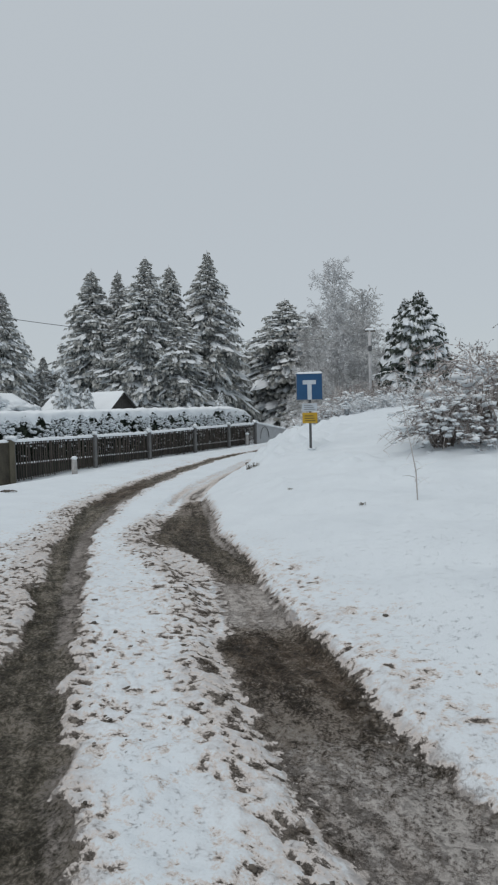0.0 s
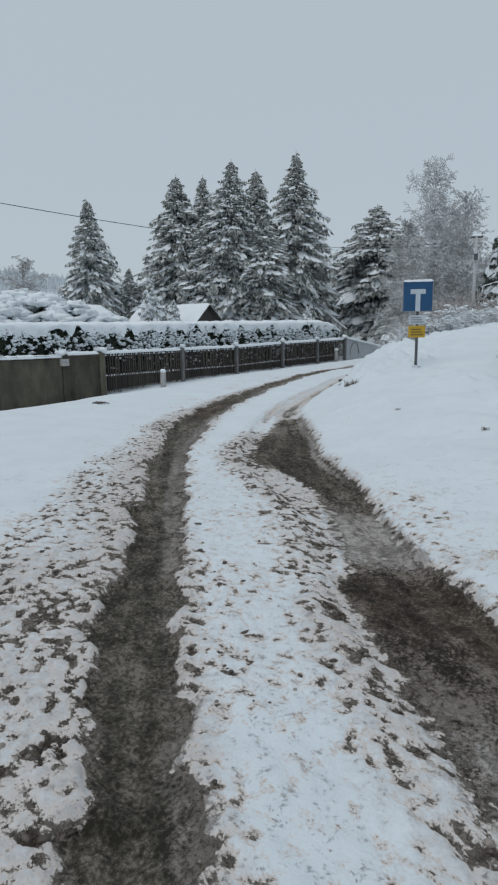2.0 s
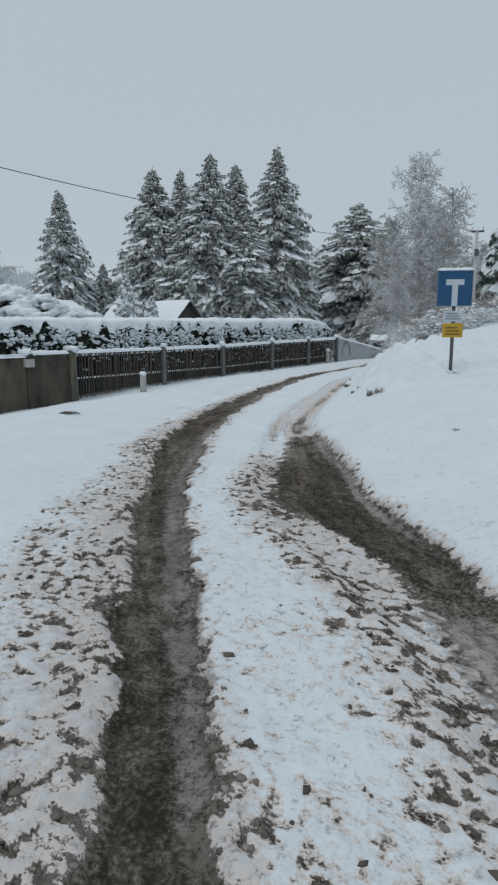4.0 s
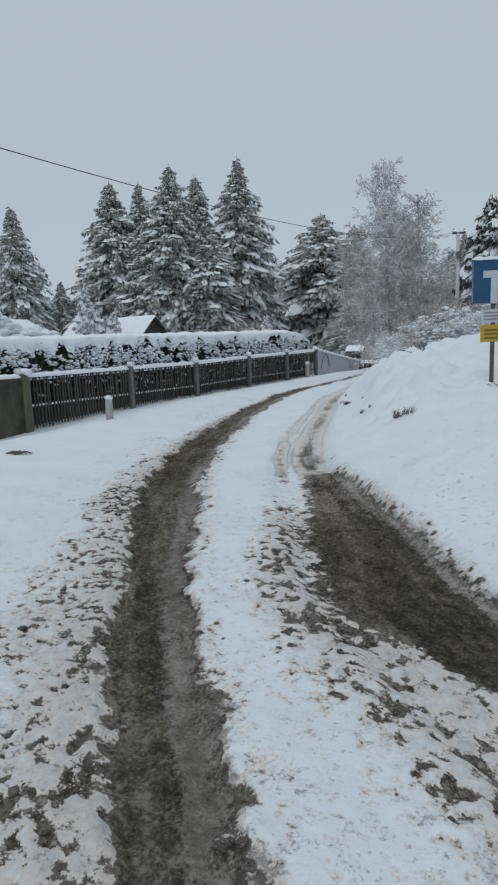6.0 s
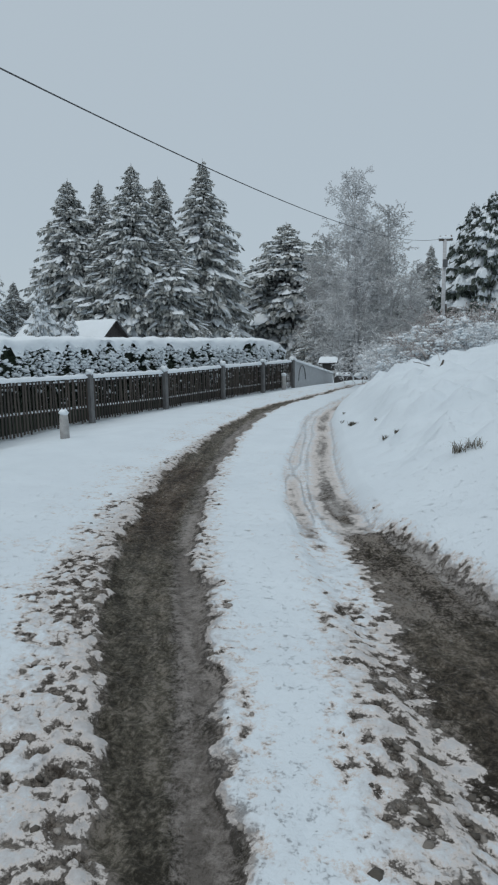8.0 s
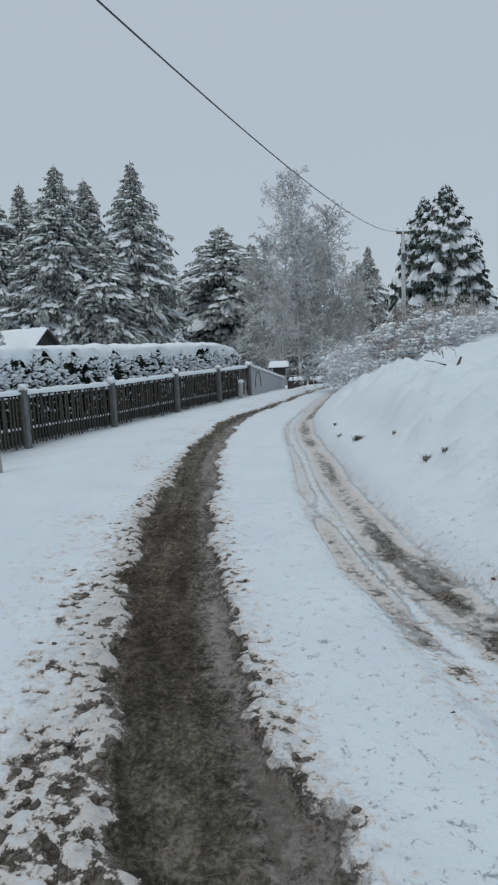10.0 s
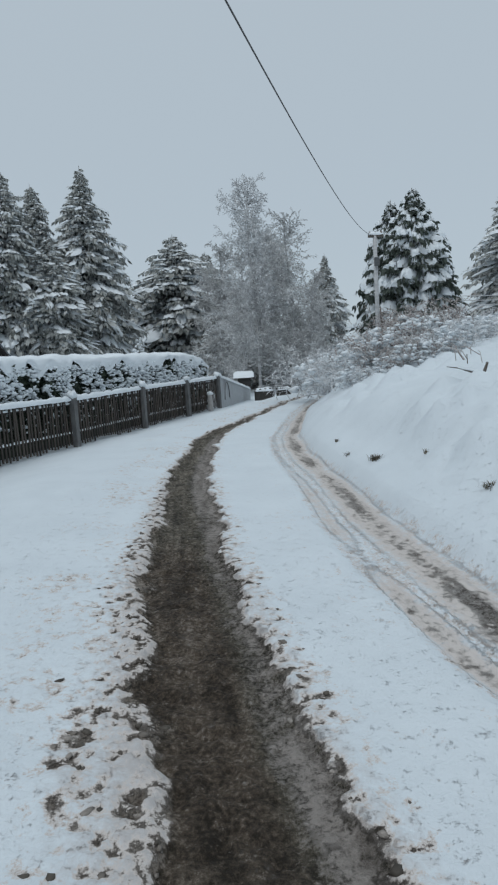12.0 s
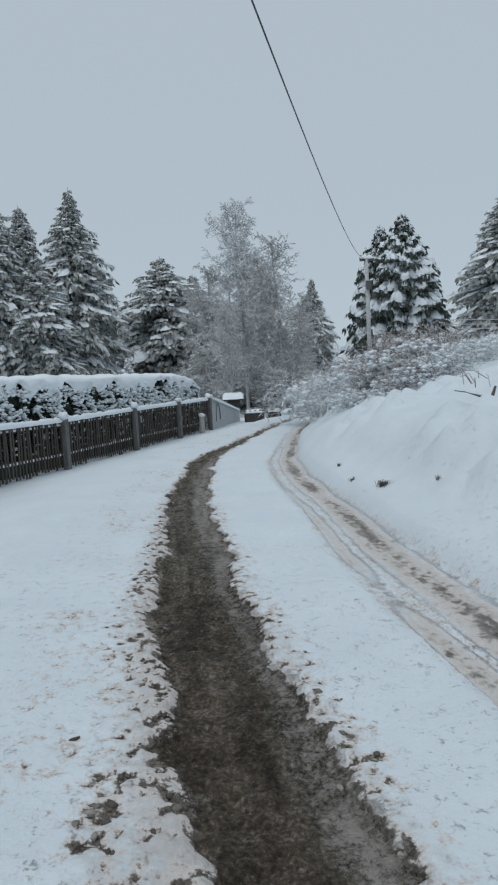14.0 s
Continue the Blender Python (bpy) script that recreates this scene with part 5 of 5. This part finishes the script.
def build_lane_end():
    r = np.random.default_rng(31)
    f = thing("board_fence", "pale grey board fence furred with frost, running down past the crest", "fence")
    a, b = np.array((-3.45, 32.3)), np.array((-2.75, 42.0))
    n = 44
    for k in range(n):
        p, q = a + (b - a) * k / n, a + (b - a) * (k + 0.93) / n
        top = lambda v: np.interp(v, [0, 1], [1.38, 0.58])
        t = math.atan2(*(b - a)[::-1])
        ln = float(np.linalg.norm(q - p))
        base = gz(*p) - 0.2
        part("board", Shape().box((0, -0.012, base), (ln, 0.012, top(k / n) + r.normal(0, 0.01)), t, (*p, 0)), GREY_WOOD, f)
    part("snow_ridge", Shape().grid(snow_strip((*a, 1.39), (*b, 0.59), 0.06, 0.09, r)), SNOW, f, "ridge of snow", True)
    hoop = Shape()
    c = a + (b - a) * 0.12
    th = np.linspace(0, math.pi, 14)
    hoop.tube([(c[0] + 0.08 + 0.02 * math.cos(v), c[1] + 0.9 * math.cos(v), 0.55 + 0.62 * math.sin(v)) for v in th], 0.02, 6)
    part("hoop", hoop, POST, f, "grey curved iron hoop")
    # roofed box on a post
    x, y = -3.05, 42.7
    box = thing("bird_feeder", "roofed wooden feeder on a post with a snow-covered roof", "bird feeder")
    part("post", Shape().box((-0.07, -0.07, gz(x, y) - 0.3), (0.07, 0.07, 0.75), 0, (x, y, 0)), BOARDS, box)
    part("case", Shape().box((-0.32, -0.25, 0.72), (0.34, 0.25, 1.2), 0, (x, y, 0)), BOARDS, box)
    for s in (-1, 1):
        roof = Shape().add([(x - 0.52, y, 1.42), (x + 0.52, y, 1.42), (x + 0.52, y + s * 0.5, 1.16), (x - 0.52, y + s * 0.5, 1.16), (x - 0.52, y, 1.38), (x + 0.52, y, 1.38), (x + 0.52, y + s * 0.5, 1.12), (x - 0.52, y + s * 0.5, 1.12)], [(0, 1, 2, 3), (7, 6, 5, 4), (0, 4, 5, 1), (2, 6, 7, 3), (1, 5, 6, 2), (0, 3, 7, 4)])
        part("roof", roof, BOARDS, box)
    rows = [[(x - 0.54 + 1.08 * i / 10, y - 0.52 + 1.04 * j / 8, 1.44 - 0.52 * abs(j / 8 - 0.5) + (0.09 if 0 < i < 10 and 0 < j < 8 else 0.0) + r.normal(0, 0.006)) for j in range(9)] for i in range(11)]
    part("snow_cover", Shape().grid(np.array(rows)[::-1]), SNOW, box, "cover of snow", True)
    # dark slatted bins with snow
    for x0, w in ((-2.45, 0.95), (-1.4, 0.7)):
        bin_ = thing("slatted_compost_bin", "dark slatted wooden compost bin topped with snow", "compost bin", group="compost bins at the lane's end")
        y0 = 39.5
        base = gz(x0, y0)
        for k in range(8):
            part("slat", Shape().box((x0 + w * k / 8, y0 - 0.02, base - 0.1), (x0 + w * (k + 0.85) / 8, y0 + 0.02, 0.62 + r.normal(0, 0.03))), BOARDS, bin_)
        part("case", Shape().box((x0, y0 + 0.03, base - 0.1), (x0 + w, y0 + 0.6, 0.55)), BOARDS, bin_)
        part("snow_ridge", Shape().grid(snow_strip((x0, y0 + 0.25, 0.56), (x0 + w, y0 + 0.25, 0.56), 0.3, 0.12, r)), SNOW, bin_, "heap of snow", True)


build_lane_end()

# ---- small growth in the snow ----


def tuft(x, y, h, n, label, mat=GRASS):
    r = np.random.default_rng(int(abs(x * 31 + y * 17) * 10))
    s, z = Shape(), gz(x, y)
    for _ in range(n * 2):
        a, l = r.uniform(0, 6.28), h * r.uniform(0.3, 0.85)
        lean = r.uniform(0.3, 1.3)
        p = np.array((x + r.normal(0, h * 0.2), y + r.normal(0, h * 0.2), z - 0.02))
        m = p + np.array((math.cos(a) * lean * l * 0.4, math.sin(a) * lean * l * 0.4, l * 0.6))
        e = m + np.array((math.cos(a) * lean * l * 0.5, math.sin(a) * lean * l * 0.5, l * (0.35 - 0.3 * lean)))
        c = np.array((-math.sin(a), math.cos(a), 0)) * 0.0035
        s.add([p - c, p + c, m + c, m - c, e], [(0, 1, 2, 3), (3, 2, 4)])
    t = new("grass_tuft", s.mesh("grass_tuft", mat))
    tagged(t, label, "grass", "withered tufts in the snow")


dry = "withered grass tuft poking through the snow"
for x, y, h, n in ((1.12, 13.8, 0.22, 34), (1.25, 13.76, 0.2, 22), (-0.26, 18.67, 0.16, 60), (-0.5, 19.6, 0.12, 20), (0.35, 16.2, 0.13, 26), (0.52, 16.0, 0.11, 20), (3.9, 9.6, 0.1, 16), (0.2, 17.8, 0.1, 18), (-0.55, 20.6, 0.1, 20), (2.6, 10.9, 0.08, 14)):
    tuft(x, y, h, n, dry)


def build_weed():
    x, y = 4.66, 9.8
    z = gz(x, y)
    r = np.random.default_rng(14)
    w = thing("tall_weed", "dry weed stalk with drooping side shoots in the snow", "weed")
    stalk = Shape().tube([(x, y, z - 0.1), (x - 0.02, y, z + 0.4), (x - 0.1, y, z + 0.85), (x - 0.3, y + 0.05, z + 1.9)], [0.011, 0.01, 0.007, 0.003], 6)
    part("stalk", stalk, RUSSET, w)
    shoots = Shape()
    for k in range(34):
        t = r.uniform(0.05, 1.0)
        p = np.array((x - 0.03 - 0.25 * t * t, y, z + 0.1 + 1.6 * t))
        a, l = r.uniform(0, 6.28), r.uniform(0.08, 0.34)
        e = p + np.array((math.cos(a) * l, math.sin(a) * l, r.uniform(-0.5, 0.7) * l))
        shoots.tube([p, (p + e) / 2 + (0, 0, 0.02), e], [0.005, 0.004, 0.002], 4)
    part("shoots", shoots, FROST, w)


build_weed()


def build_fallen_branch():
    r = np.random.default_rng(19)
    x, y = 1.32, 19.1
    z = gz(x, y)
    b = thing("broken_branch", "dark bent branch sticking out of the snow on the bank", "branch")
    main = [(x + 0.02, y, z - 0.15), (x, y, z + 0.08), (x + 0.05, y, z + 0.22)]
    part("stub", Shape().tube(main, [0.032, 0.027, 0.016], 8), BARK, b, "", True)
    low = [(x, y, z + 0.06), (x - 0.15, y, z + 0.09), (x - 0.33, y, z + 0.16), (x - 0.5, y, z + 0.19)]
    part("limb", Shape().tube(low, [0.017, 0.013, 0.009, 0.005], 7), BARK, b, "", True)
    twigs = Shape()
    for k in range(9):
        p = np.array((x - r.uniform(0.0, 0.4), y, z + r.uniform(0.2, 0.35)))
        e = p + (r.normal(-0.1, 0.15), r.normal(0, 0.1), r.uniform(0.02, 0.22))
        twigs.tube([p, (p + e) / 2 + (0, 0, 0.06), e], [0.007, 0.006, 0.003], 5)
    tagged(part("side_shoot", twigs, RUSSET, b), kind="stuff")
    part("snow_line", Shape().grid(snow_strip((x - 0.36, y, z + 0.17), (x - 0.02, y, z + 0.08), 0.02, 0.025, r, step_m=0.06)), SNOW, b, "snow lying on the limb", True)


build_fallen_branch()


def build_twig():
    r = np.random.default_rng(29)
    x, y = -4.66, 13.12
    z = gz(x, y)
    s = Shape()
    for k in range(6):
        a = r.uniform(-0.5, 0.5)
        s.tube([(x - 0.2 + 0.05 * k, y + r.normal(0, 0.03), z + 0.01), (x - 0.05 + 0.05 * k, y + r.normal(0, 0.04), z + 0.05), (x + 0.1 + 0.04 * k, y + a * 0.1, z + 0.02)], [0.012, 0.014, 0.005], 5)
    tagged(new("fallen_twig", s.mesh("fallen_twig", BARK)), "dark fallen twig lying on the snowy verge", "twig")


build_twig()

# ---- far hills ----


def build_hills():
    r = np.random.default_rng(41)
    th = np.radians(np.arange(-100, 281, 1.5))
    rows = []
    for d in range(9):
        q = d / 8
        dist = 255 + 190 * q
        deg = np.degrees(th)
        peak = 30 + 9 * np.sin(deg * 0.045 + 1.0) + 10 * np.exp(-(((deg - 138) / 12) ** 2)) + 7 * (value_noise(deg, 0 * deg, 9, 51) - 0.5)
        h = -3 + (peak + 3) * q**0.8
        rows.append(np.stack([np.cos(th) * dist, np.sin(th) * dist, h], -1))
    p = np.array(rows)
    # hills and their woods carry the haze in their base colour
    tagged(new("hills", Shape().grid(p).mesh("hills", HAZED_WOOD, True)), "wooded hills far behind the village, haze put into their colour", "hill", kind="structure")
    s = Shape()
    for _ in range(7000):
        a, q = r.uniform(radians(-5), radians(160)), r.uniform(0.2, 1) ** 0.5
        i, d = (math.degrees(a) + 100) / 1.5, q * 8
        i0, d0 = int(i), min(int(d), 7)
        c = p[d0, i0] + (p[d0 + 1, i0] - p[d0, i0]) * (d - d0) + (p[d0, i0 + 1] - p[d0, i0]) * (i - i0)
        h, w = r.uniform(3.5, 7), r.uniform(1.0, 1.8)
        s.add([c + (-w, -w, -1), c + (w, -w, -1), c + (w, w, -1), c + (-w, w, -1), c + (0, 0, h)], [(0, 1, 4), (1, 2, 4), (2, 3, 4), (3, 0, 4)])
    tagged(new("hill_woods", s.mesh("hill_woods", HAZED_WOOD)), "conifer woods on the far hills, paled with haze in their colour", "woods", kind="stuff")


build_hills()
